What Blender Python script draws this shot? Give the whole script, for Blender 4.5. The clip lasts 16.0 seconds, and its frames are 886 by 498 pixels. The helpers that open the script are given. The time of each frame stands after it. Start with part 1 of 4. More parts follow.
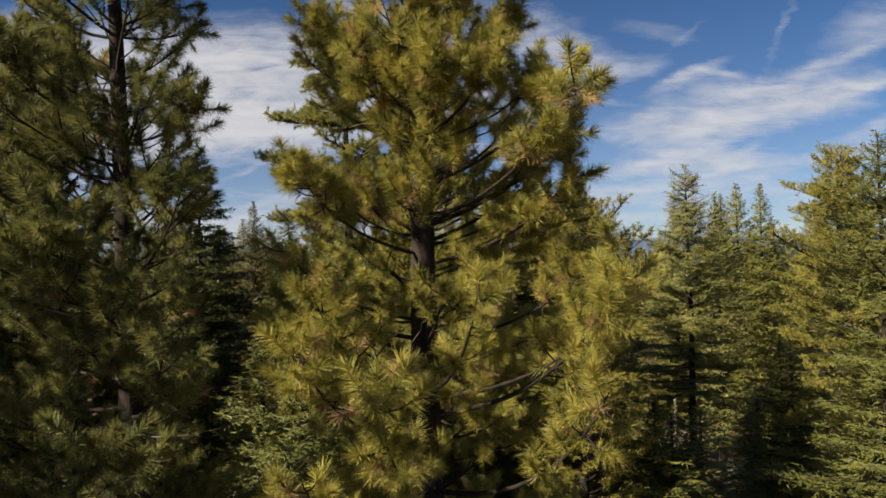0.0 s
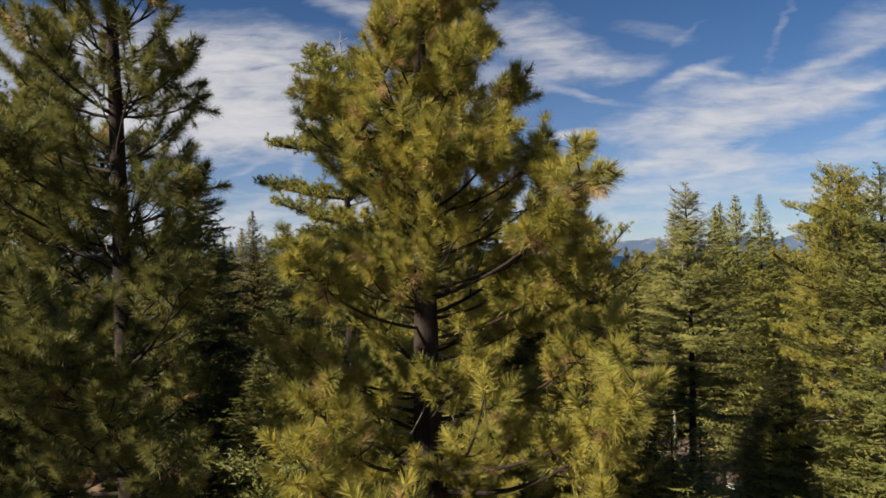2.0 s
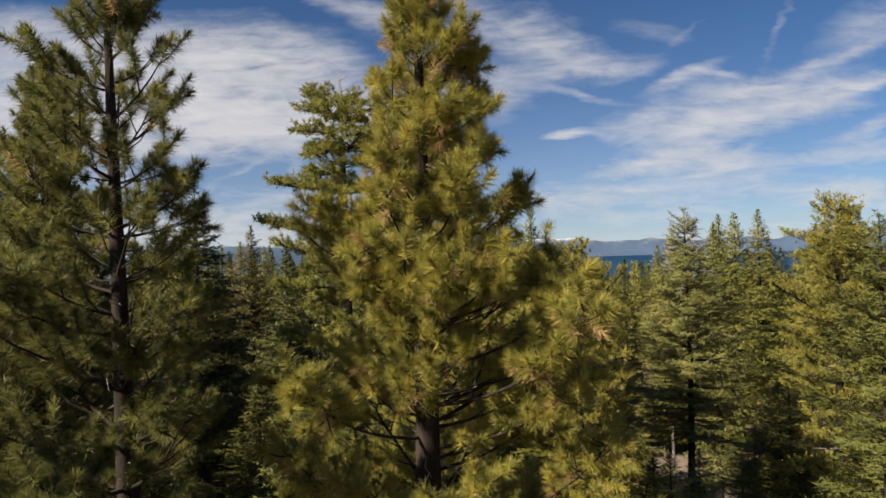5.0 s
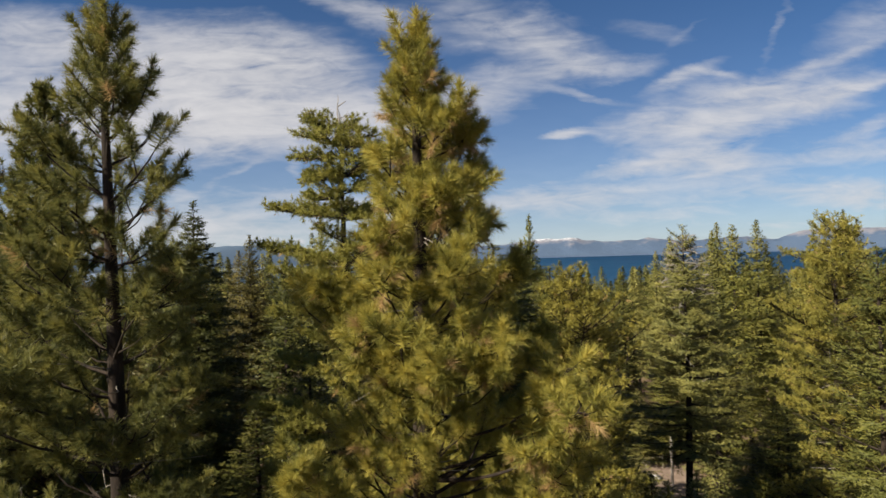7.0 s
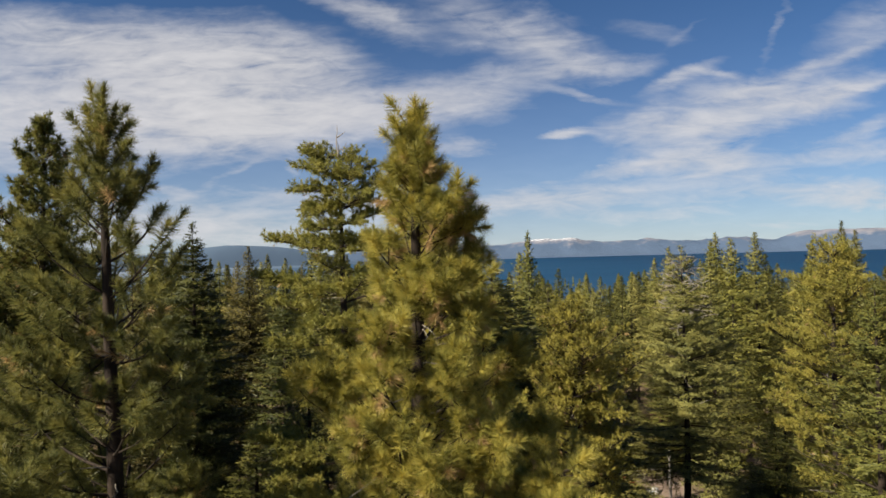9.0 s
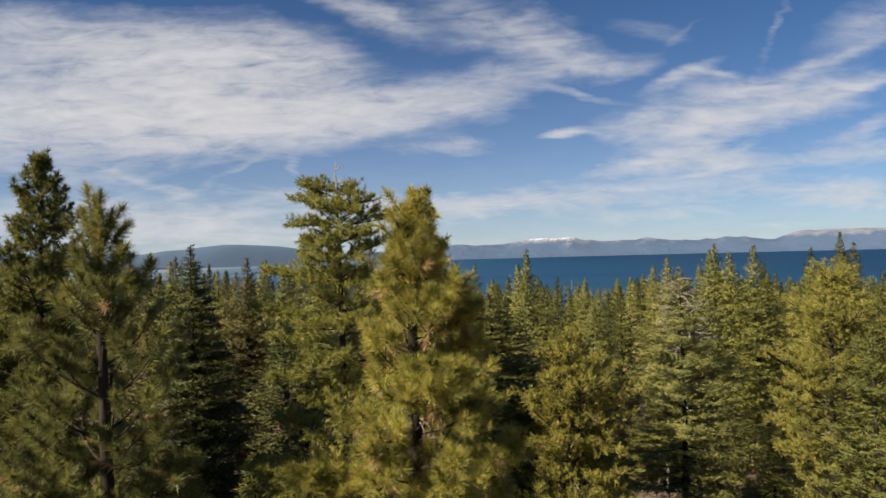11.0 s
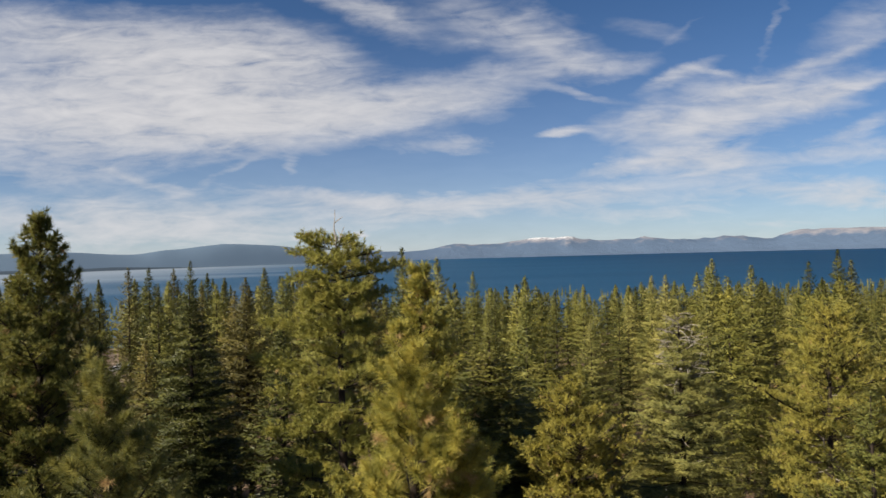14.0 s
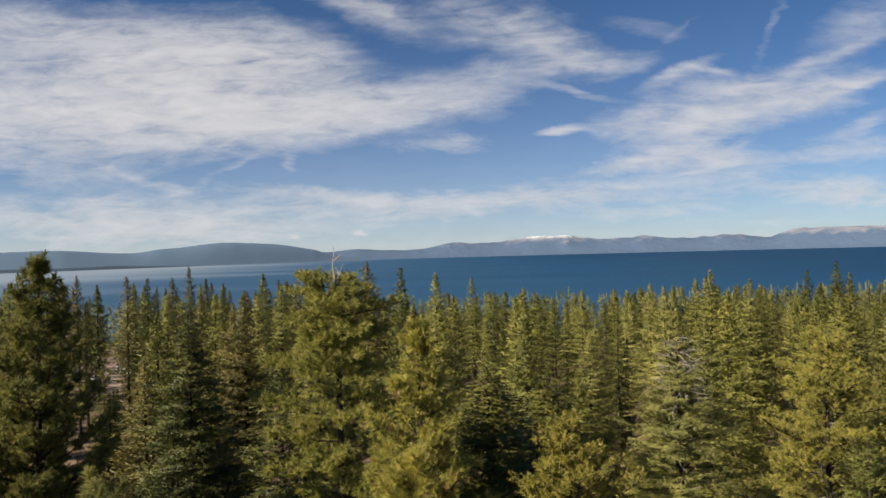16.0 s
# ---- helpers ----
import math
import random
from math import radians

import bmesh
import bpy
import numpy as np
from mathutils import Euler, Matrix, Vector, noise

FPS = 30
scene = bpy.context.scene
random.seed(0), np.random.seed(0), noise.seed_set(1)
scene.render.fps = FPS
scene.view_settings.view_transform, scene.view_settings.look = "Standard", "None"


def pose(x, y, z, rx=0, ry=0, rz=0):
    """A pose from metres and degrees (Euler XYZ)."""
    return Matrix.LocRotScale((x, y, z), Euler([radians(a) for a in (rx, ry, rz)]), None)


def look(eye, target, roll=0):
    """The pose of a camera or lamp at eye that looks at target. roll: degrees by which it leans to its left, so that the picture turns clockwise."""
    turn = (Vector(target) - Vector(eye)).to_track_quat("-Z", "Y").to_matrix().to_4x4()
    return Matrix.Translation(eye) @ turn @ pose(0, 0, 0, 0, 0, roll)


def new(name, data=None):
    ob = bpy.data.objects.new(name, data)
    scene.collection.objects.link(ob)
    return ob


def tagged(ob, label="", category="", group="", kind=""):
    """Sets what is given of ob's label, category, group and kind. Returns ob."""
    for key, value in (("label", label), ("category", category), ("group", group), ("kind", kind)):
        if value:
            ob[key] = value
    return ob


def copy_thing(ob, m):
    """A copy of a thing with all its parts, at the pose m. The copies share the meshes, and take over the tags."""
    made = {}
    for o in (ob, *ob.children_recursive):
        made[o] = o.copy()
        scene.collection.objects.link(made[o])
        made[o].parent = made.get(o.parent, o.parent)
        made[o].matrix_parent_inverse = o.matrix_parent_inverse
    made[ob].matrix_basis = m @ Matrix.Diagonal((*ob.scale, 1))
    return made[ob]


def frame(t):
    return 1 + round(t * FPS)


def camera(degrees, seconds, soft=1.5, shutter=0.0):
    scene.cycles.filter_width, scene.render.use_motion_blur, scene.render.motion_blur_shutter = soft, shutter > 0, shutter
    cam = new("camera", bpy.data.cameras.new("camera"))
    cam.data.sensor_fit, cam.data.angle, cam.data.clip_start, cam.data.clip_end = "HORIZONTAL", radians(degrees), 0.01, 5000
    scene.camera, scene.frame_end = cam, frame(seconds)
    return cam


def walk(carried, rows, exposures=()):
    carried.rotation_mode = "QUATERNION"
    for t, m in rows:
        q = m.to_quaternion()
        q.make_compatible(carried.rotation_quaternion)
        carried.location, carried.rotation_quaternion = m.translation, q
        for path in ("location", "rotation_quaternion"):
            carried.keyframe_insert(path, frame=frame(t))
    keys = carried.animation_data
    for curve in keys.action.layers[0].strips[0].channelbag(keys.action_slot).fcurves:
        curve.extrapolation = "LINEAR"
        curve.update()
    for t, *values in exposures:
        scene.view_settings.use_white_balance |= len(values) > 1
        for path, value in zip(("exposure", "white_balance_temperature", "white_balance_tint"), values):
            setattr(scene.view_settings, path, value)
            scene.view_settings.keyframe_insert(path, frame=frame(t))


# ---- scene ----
cam = camera(67.9, 16.0, soft=1.6)
METRES, EYE, TILT, LEAN, TURN = 10.0, 18.0, 0.67, 1.85, 0.0
ROWS = [
    (0.0, 0.0, 0.0, 0.0, 0.0, 0.0, -0.0),
    (0.5, -0.0022, 0.0033, 0.026, -0.03, -0.01, -0.03),
    (1.0, -0.0042, 0.0062, 0.0537, -0.07, -0.02, -0.05),
    (1.5, -0.0055, 0.008, 0.0809, -0.09, -0.03, -0.08),
    (2.0, -0.0066, 0.0096, 0.1062, -0.11, -0.01, -0.05),
    (2.5, -0.008, 0.0114, 0.1305, -0.14, 0.01, -0.04),
    (3.0, -0.0092, 0.0132, 0.1553, -0.18, 0.02, -0.02),
    (3.5, -0.0103, 0.013, 0.1813, -0.2, 0.01, -0.02),
    (4.0, -0.0114, 0.0127, 0.2071, -0.24, -0.01, -0.01),
    (6.5, -0.0113, 0.0129, 0.3424, -0.36, -0.09, -0.11),
    (7.0, -0.0109, 0.0136, 0.3674, -0.39, -0.09, -0.13),
    (7.5, -0.0109, 0.014, 0.3952, -0.41, -0.1, -0.16),
    (8.0, -0.0098, 0.0133, 0.4265, -0.43, -0.09, -0.15),
    (8.5, -0.0096, 0.0116, 0.46, -0.44, -0.11, -0.19),
    (9.0, -0.0101, 0.01, 0.4926, -0.47, -0.12, -0.21),
    (11.5, -0.0076, 0.0116, 0.6623, -0.58, -0.2, -0.26),
    (12.0, -0.0075, 0.0106, 0.6984, -0.61, -0.21, -0.25),
    (12.5, -0.0077, 0.0093, 0.734, -0.65, -0.22, -0.24),
    (13.0, -0.0101, 0.0084, 0.769, -0.68, -0.23, -0.23),
    (13.5, -0.012, 0.0092, 0.8045, -0.7, -0.25, -0.26),
    (14.0, -0.0137, 0.0091, 0.8409, -0.72, -0.28, -0.25),
    (14.5, -0.014, 0.0097, 0.8786, -0.72, -0.3, -0.24),
    (15.0, -0.0133, 0.0093, 0.9176, -0.76, -0.33, -0.23),
    (15.5, -0.0134, 0.009, 0.9577, -0.8, -0.38, -0.23),
    (16.0, -0.0142, 0.01, 0.9986, -0.83, -0.42, -0.25),
]
walk(cam, [(t, pose(0, 0, EYE, TILT, LEAN, TURN) @ pose(METRES * x, METRES * y, METRES * z, 90 + pitch, roll, yaw)) for t, x, y, z, yaw, pitch, roll in ROWS])

# ---- light ----
SUN_WAY = Vector((-0.855, -0.465, 0.67)).normalized()      # towards the sun
scene.view_settings.exposure = 1.0


def nodes_of(owner):
    owner.use_nodes = True
    tree = owner.node_tree
    tree.nodes.clear()

    def add(kind, **inputs):
        n = tree.nodes.new(kind)
        for key, value in inputs.items():
            sock = n.inputs[int(key[1:])] if key[0] == "i" and key[1:].isdigit() else n.inputs[key.replace("_", " ")]
            if isinstance(value, bpy.types.NodeSocket):
                tree.links.new(value, sock)
            else:
                sock.default_value = value
        return n
    return tree, add


def math_node(add, op, a, b=0.0, c=0.0, clamp=False):
    n = add("ShaderNodeMath", i0=a, i1=b, i2=c)
    n.operation, n.use_clamp = op, clamp
    return n.outputs[0]


def ramp(add, value, stops):
    n = add("ShaderNodeValToRGB", Fac=value)
    el = n.color_ramp.elements
    while len(el) < len(stops):
        el.new(0.5)
    for e, (p, c) in zip(el, stops):
        e.position = p
        e.color = (*c, 1) if not isinstance(c, float) else (c, c, c, 1)
    return n.outputs["Color"]


def make_world():
    world = bpy.data.worlds.new("sky")
    scene.world = world
    tree, add = nodes_of(world)
    sky = add("ShaderNodeTexSky")
    sky.sky_type, sky.sun_disc = "NISHITA", False
    sky.sun_elevation = math.asin(SUN_WAY.z)
    sky.sun_rotation = math.atan2(SUN_WAY.x, SUN_WAY.y)
    sky.altitude, sky.air_density, sky.dust_density, sky.ozone_density = 1900, 1.0, 0.1, 4.0
    way = add("ShaderNodeTexCoord").outputs["Generated"]
    x, y, z = add("ShaderNodeSeparateXYZ", Vector=way).outputs
    deep = math_node(add, "MAXIMUM", math_node(add, "ABSOLUTE", y), 0.25)
    u0, v0 = math_node(add, "DIVIDE", x, deep), math_node(add, "DIVIDE", z, deep)
    flat = add("ShaderNodeCombineXYZ", X=u0, Y=v0, Z=0.0).outputs[0]

    def streaks(source, turn, size, scale, detail, rough, warp, seed):
        m = add("ShaderNodeMapping", Vector=source, Rotation=(0, 0, radians(turn)), Scale=(*size, 1), Location=(seed, seed * 0.7, 0))
        return add("ShaderNodeTexNoise", Vector=m.outputs[0], Scale=scale, Detail=detail, Roughness=rough, Distortion=warp)

    def centred(value, by):
        return math_node(add, "MULTIPLY", math_node(add, "SUBTRACT", value, 0.5), by)

    # winds at two scales fray the banks
    slow = add("ShaderNodeSeparateColor", Color=streaks(flat, -5, (1.0, 1.6), 5.0, 4, 0.55, 0.0, 2.3).outputs[1]).outputs
    quick = add("ShaderNodeSeparateColor", Color=streaks(flat, -8, (1.0, 2.6), 15.0, 6, 0.62, 0.3, 5.9).outputs[1]).outputs
    u = math_node(add, "ADD", u0, math_node(add, "ADD", centred(slow[0], 0.16), centred(quick[0], 0.07)))
    v = math_node(add, "ADD", v0, math_node(add, "ADD", centred(slow[1], 0.050), centred(quick[1], 0.036)))

    def bank(cu, cv, ru, rv, turn, weight, uu, vv):
        """A soft oval in which cloud stands."""
        c, s = math.cos(radians(turn)), math.sin(radians(turn))
        du, dv = math_node(add, "SUBTRACT", uu, cu), math_node(add, "SUBTRACT", vv, cv)
        a = math_node(add, "ADD", math_node(add, "MULTIPLY", du, c / ru), math_node(add, "MULTIPLY", dv, s / ru))
        b = math_node(add, "SUBTRACT", math_node(add, "MULTIPLY", dv, c / rv), math_node(add, "MULTIPLY", du, s / rv))
        q = math_node(add, "ADD", math_node(add, "MULTIPLY", a, a), math_node(add, "MULTIPLY", b, b))
        return math_node(add, "MULTIPLY", math_node(add, "EXPONENT", math_node(add, "MULTIPLY", q, -1.0)), weight)

    total = None
    for row in WIDE + LOW:
        g = bank(*row, u, v)
        total = g if total is None else math_node(add, "ADD", total, g)
    # narrow wisps and old trails are less torn
    un = math_node(add, "ADD", u0, centred(quick[0], 0.05))
    vn = math_node(add, "ADD", v0, math_node(add, "ADD", centred(quick[1], 0.016), centred(slow[1], 0.012)))
    for row in WISPS:
        total = math_node(add, "ADD", total, bank(*row, un, vn))
    wide = streaks(flat, -6, (1.0, 3.0), 4.5, 9, 0.62, 0.5, 3.1).outputs[0]
    fine = streaks(flat, -12, (1.0, 4.2), 13.0, 9, 0.60, 0.8, 7.7).outputs[0]
    cross = streaks(flat, 24, (1.0, 3.4), 9.0, 8, 0.60, 0.6, 1.3).outputs[0]
    n = math_node(add, "ADD", math_node(add, "MULTIPLY", wide, 0.36), math_node(add, "MULTIPLY", fine, 0.39))
    n = math_node(add, "ADD", n, math_node(add, "MULTIPLY", cross, 0.25))
    grain = add("ShaderNodeMapRange", Value=n, i1=0.36, i2=0.64, i3=0.22, i4=1.60)
    thick = math_node(add, "MULTIPLY", math_node(add, "MULTIPLY", math_node(add, "MAXIMUM", math_node(add, "SUBTRACT", total, 0.05), 0.0), 1.14), grain.outputs[0])
    cover = math_node(add, "MULTIPLY", math_node(add, "SUBTRACT", 1.0, math_node(add, "EXPONENT", math_node(add, "MULTIPLY", thick, -1.55))), 0.97)
    # thin haze low over the lake
    haze = math_node(add, "MULTIPLY", math_node(add, "EXPONENT", math_node(add, "MULTIPLY", math_node(add, "MAXIMUM", v0, 0.0), -9.0)), 0.66)
    cover = math_node(add, "MAXIMUM", cover, haze)
    deep_blue = add("ShaderNodeMixRGB", Fac=1.0, Color1=sky.outputs[0], Color2=(0.425, 0.645, 0.81, 1))
    deep_blue.blend_type = "MULTIPLY"
    blue = add("ShaderNodeBackground", Color=deep_blue.outputs[0], Strength=SKY)
    lit = math_node(add, "MULTIPLY", math_node(add, "ADD", math_node(add, "MULTIPLY", n, 0.6), 0.68), CLOUD)
    white = add("ShaderNodeBackground", Color=(0.90, 0.885, 0.90, 1), Strength=lit)
    mix = add("ShaderNodeMixShader", Fac=cover, i1=blue.outputs[0], i2=white.outputs[0])
    tree.links.new(mix.outputs[0], add("ShaderNodeOutputWorld").inputs[0])


# banks of cirrus: across, up, half width, half height, turn, weight
SKY, CLOUD = 0.050, 0.375
WIDE = (
    (-0.546, 0.221, 0.279, 0.0635, -1, 1.05),
    (-0.248, 0.213, 0.222, 0.0359, 1, 0.95),
    (-0.366, 0.276, 0.255, 0.0511, -5, 0.9),
    (-0.517, 0.344, 0.22, 0.0381, -7, 0.75),
    (-0.237, 0.312, 0.111, 0.0427, -13, 0.65),
    (0.001, 0.237, 0.121, 0.0258, 7, 0.62),
    (0.209, 0.28, 0.113, 0.0173, 3, 0.5),
    (0.118, 0.346, 0.125, 0.0360, -15, 0.50),
    (0.197, 0.314, 0.060, 0.0260, -30, 0.34),
    (-0.082, 0.368, 0.077, 0.0189, -23, 0.6),
    (0.500, 0.216, 0.150, 0.0370, 5, 0.90),
    (0.375, 0.185, 0.096, 0.0191, -1, 0.5),
    (0.420, 0.132, 0.105, 0.0330, -7, 0.85),
)
LOW = (
    (-0.44, 0.056, 0.356, 0.0382, -2, 1.0),
    (-0.107, 0.085, 0.171, 0.0189, -6, 0.7),
    (0.169, 0.082, 0.19, 0.0207, 3, 0.8),
    (0.291, 0.126, 0.104, 0.0121, 6, 0.55),
    (0.315, 0.057, 0.174, 0.0156, 2, 0.45),
    (0.655, 0.074, 0.110, 0.0230, 2, 0.95),
    (0.64, 0.142, 0.114, 0.0228, 4, 0.5),
    (0.507, 0.086, 0.131, 0.0122, 4, 0.35),
    (0.531, 0.027, 0.262, 0.0190, -2, 0.55),
    (-0.598, 0.141, 0.135, 0.0211, -6, 0.35),
    (-0.438, 0.122, 0.102, 0.0076, -22, 0.3),
    (0.033, 0.161, 0.069, 0.0112, -1, 0.5),
)
WISPS = (
    (0.382, 0.263, 0.052, 0.0087, 20, 0.55),
    (0.438, 0.265, 0.035, 0.0052, -11, 0.4),
    (0.616, 0.231, 0.053, 0.0123, 16, 0.65),
    (0.591, 0.275, 0.14, 0.0088, 19, 0.42),
    (0.670, 0.334, 0.095, 0.0369, 22, 0.30),
    (0.528, 0.333, 0.054, 0.0090, 66, 0.22),
    (0.34, 0.333, 0.070, 0.0150, -13, 0.20),
    (0.397, 0.336, 0.052, 0.0060, 36, 0.10),
    (0.193, 0.179, 0.036, 0.0061, 5, 0.8),
    (0.233, 0.236, 0.052, 0.0061, -15, 0.38),
    (-0.302, 0.138, 0.085, 0.0060, 26, 0.2),
    (-0.215, 0.14, 0.012, 0.0154, -1, 0.3),
    (0.669, 0.24, 0.044, 0.007, 18, 0.35),
    (0.667, 0.179, 0.053, 0.0088, 22, 0.35),
    (-0.108, 0.032, 0.009, 0.0039, -2, 0.9),
    (-0.213, 0.03, 0.005, 0.003, -2, 0.7),
)
make_world()
lamp = bpy.data.lights.new("sun", "SUN")
lamp.energy, lamp.angle, lamp.color = 5.0, radians(0.55), (1.0, 0.91, 0.75)
new("sun", lamp).matrix_world = look(SUN_WAY * 300, (0, 0, 0))


# ---- materials ----
def output(tree, add, shader):
    out = add("ShaderNodeOutputMaterial")
    tree.links.new(shader, out.inputs["Surface"])


def foliage(name, dark, mid, light, patch=1.2, through_light=0.3, rough=0.5, spread=0.12, mottle=0.07):
    """Needles: tone varies by clump, by needle and a little from tree to tree."""
    mat = bpy.data.materials.new(name)
    tree, add = nodes_of(mat)
    pos = add("ShaderNodeTexCoord").outputs["Object"]
    clump = add("ShaderNodeTexNoise", Vector=pos, Scale=patch, Detail=3.0, Roughness=0.65).outputs[0]
    each = add("ShaderNodeNewGeometry").outputs["Random Per Island"]
    whole = add("ShaderNodeObjectInfo").outputs["Random"]
    tone = math_node(add, "ADD", clump, math_node(add, "MULTIPLY", math_node(add, "SUBTRACT", each, 0.5), mottle))
    tone = math_node(add, "ADD", tone, math_node(add, "MULTIPLY", math_node(add, "SUBTRACT", whole, 0.5), spread))
    colour = ramp(add, tone, ((0.30, dark), (0.50, mid), (0.72, light)))
    bsdf = add("ShaderNodeBsdfPrincipled", Base_Color=colour, Roughness=rough)
    bsdf.inputs["Specular IOR Level"].default_value = 0.18
    thin = add("ShaderNodeBsdfTranslucent", Color=colour)
    mix = add("ShaderNodeMixShader", Fac=through_light, i1=bsdf.outputs[0], i2=thin.outputs[0])
    output(tree, add, mix.outputs[0])
    return mat


def rough_stuff(name, stops, scale=4.0, stretch=(1, 1, 1), rough=0.9, bump=0.4, depth=0.02, detail=8.0, fine=6.0):
    """Bark, soil, rock: two scales of noise and relief."""
    mat = bpy.data.materials.new(name)
    tree, add = nodes_of(mat)
    pos = add("ShaderNodeTexCoord").outputs["Object"]
    m = add("ShaderNodeMapping", Vector=pos, Scale=stretch).outputs[0]
    a = add("ShaderNodeTexNoise", Vector=m, Scale=scale, Detail=detail, Roughness=0.62).outputs[0]
    b = add("ShaderNodeTexNoise", Vector=m, Scale=scale * fine, Detail=4.0, Roughness=0.7).outputs[0]
    tone = math_node(add, "ADD", math_node(add, "MULTIPLY", a, 0.65), math_node(add, "MULTIPLY", b, 0.35))
    colour = ramp(add, tone, stops)
    bsdf = add("ShaderNodeBsdfPrincipled", Base_Color=colour, Roughness=rough)
    bsdf.inputs["Specular IOR Level"].default_value = 0.2
    bp = add("ShaderNodeBump", Height=tone, Strength=bump, Distance=depth)
    tree.links.new(bp.outputs[0], bsdf.inputs["Normal"])
    output(tree, add, bsdf.outputs[0])
    return mat


def plain(name, colour, rough=0.5, metal=0.0, scale=3.0, vary=0.15):
    """Paint or metal with a little dirt."""
    lo, hi = [c * (1 - vary) for c in colour], [min(1, c * (1 + vary)) for c in colour]
    mat = rough_stuff(name, ((0.35, lo), (0.65, hi)), scale, rough=rough, bump=0.05, depth=0.003)
    for n in mat.node_tree.nodes:
        if n.type == "BSDF_PRINCIPLED":
            n.inputs["Metallic"].default_value = metal
            n.inputs["Specular IOR Level"].default_value = 0.5
    return mat


PINE = foliage("pine_needles", (0.112, 0.116, 0.030), (0.295, 0.268, 0.056), (0.490, 0.405, 0.086), 2.8, 0.32, 0.42, mottle=0.24)
# darker copy of the pine needles: the side pine's shade put into colour
PINE_SHADY = foliage("pine_needles_shaded", (0.086, 0.094, 0.032), (0.210, 0.202, 0.056), (0.365, 0.315, 0.082), 2.6, 0.34, 0.42, mottle=0.24)
DEAD = foliage("dead_needles", (0.23, 0.145, 0.065), (0.41, 0.275, 0.120), (0.56, 0.395, 0.185), 3.0, 0.38)
OLD = foliage("old_pine_needles", (0.115, 0.122, 0.030), (0.246, 0.235, 0.053), (0.378, 0.329, 0.080), 1.4, 0.36, mottle=0.14)
FIR = foliage("fir_needles", (0.099, 0.105, 0.028), (0.178, 0.171, 0.041), (0.240, 0.216, 0.053), 0.7, 0.24, spread=0.20, mottle=0.14)
SPRUCE = foliage("spruce_needles", (0.042, 0.048, 0.012), (0.084, 0.084, 0.019), (0.140, 0.126, 0.028), 0.7, 0.18, spread=0.26, mottle=0.16)
GOLDEN = foliage("golden_needles", (0.112, 0.117, 0.028), (0.216, 0.201, 0.043), (0.324, 0.276, 0.058), 0.7, 0.24, spread=0.24, mottle=0.16)
NORTH_PINE = foliage("dark_pine_needles", (0.079, 0.088, 0.025), (0.171, 0.165, 0.042), (0.288, 0.249, 0.064), 2.0, 0.40, mottle=0.16)
GREYFIR = foliage("grey_needles", (0.118, 0.121, 0.038), (0.226, 0.211, 0.059), (0.338, 0.296, 0.087), 0.7, 0.22, spread=0.24, mottle=0.16)
BRONZE = foliage("bronze_needles", (0.051, 0.047, 0.013), (0.104, 0.088, 0.023), (0.167, 0.132, 0.033), 0.7, 0.22, spread=0.2, mottle=0.16)
GREEN = foliage("young_fir_needles", (0.062, 0.070, 0.018), (0.120, 0.124, 0.030), (0.192, 0.182, 0.043), 1.2, 0.24, spread=0.2, mottle=0.16)
AMBER = foliage("amber_needles", (0.140, 0.132, 0.030), (0.280, 0.242, 0.048), (0.410, 0.335, 0.066), 0.9, 0.30, mottle=0.16)
BARK = rough_stuff("pine_bark", ((0.30, (0.009, 0.007, 0.006)), (0.52, (0.032, 0.023, 0.017)), (0.75, (0.075, 0.052, 0.038))), 7, (1, 1, 0.25), bump=0.9, depth=0.03)
DEADWOOD = rough_stuff("grey_deadwood", ((0.3, (0.11, 0.095, 0.08)), (0.7, (0.36, 0.32, 0.27))), 9, (1, 1, 0.4), bump=0.5, depth=0.01)


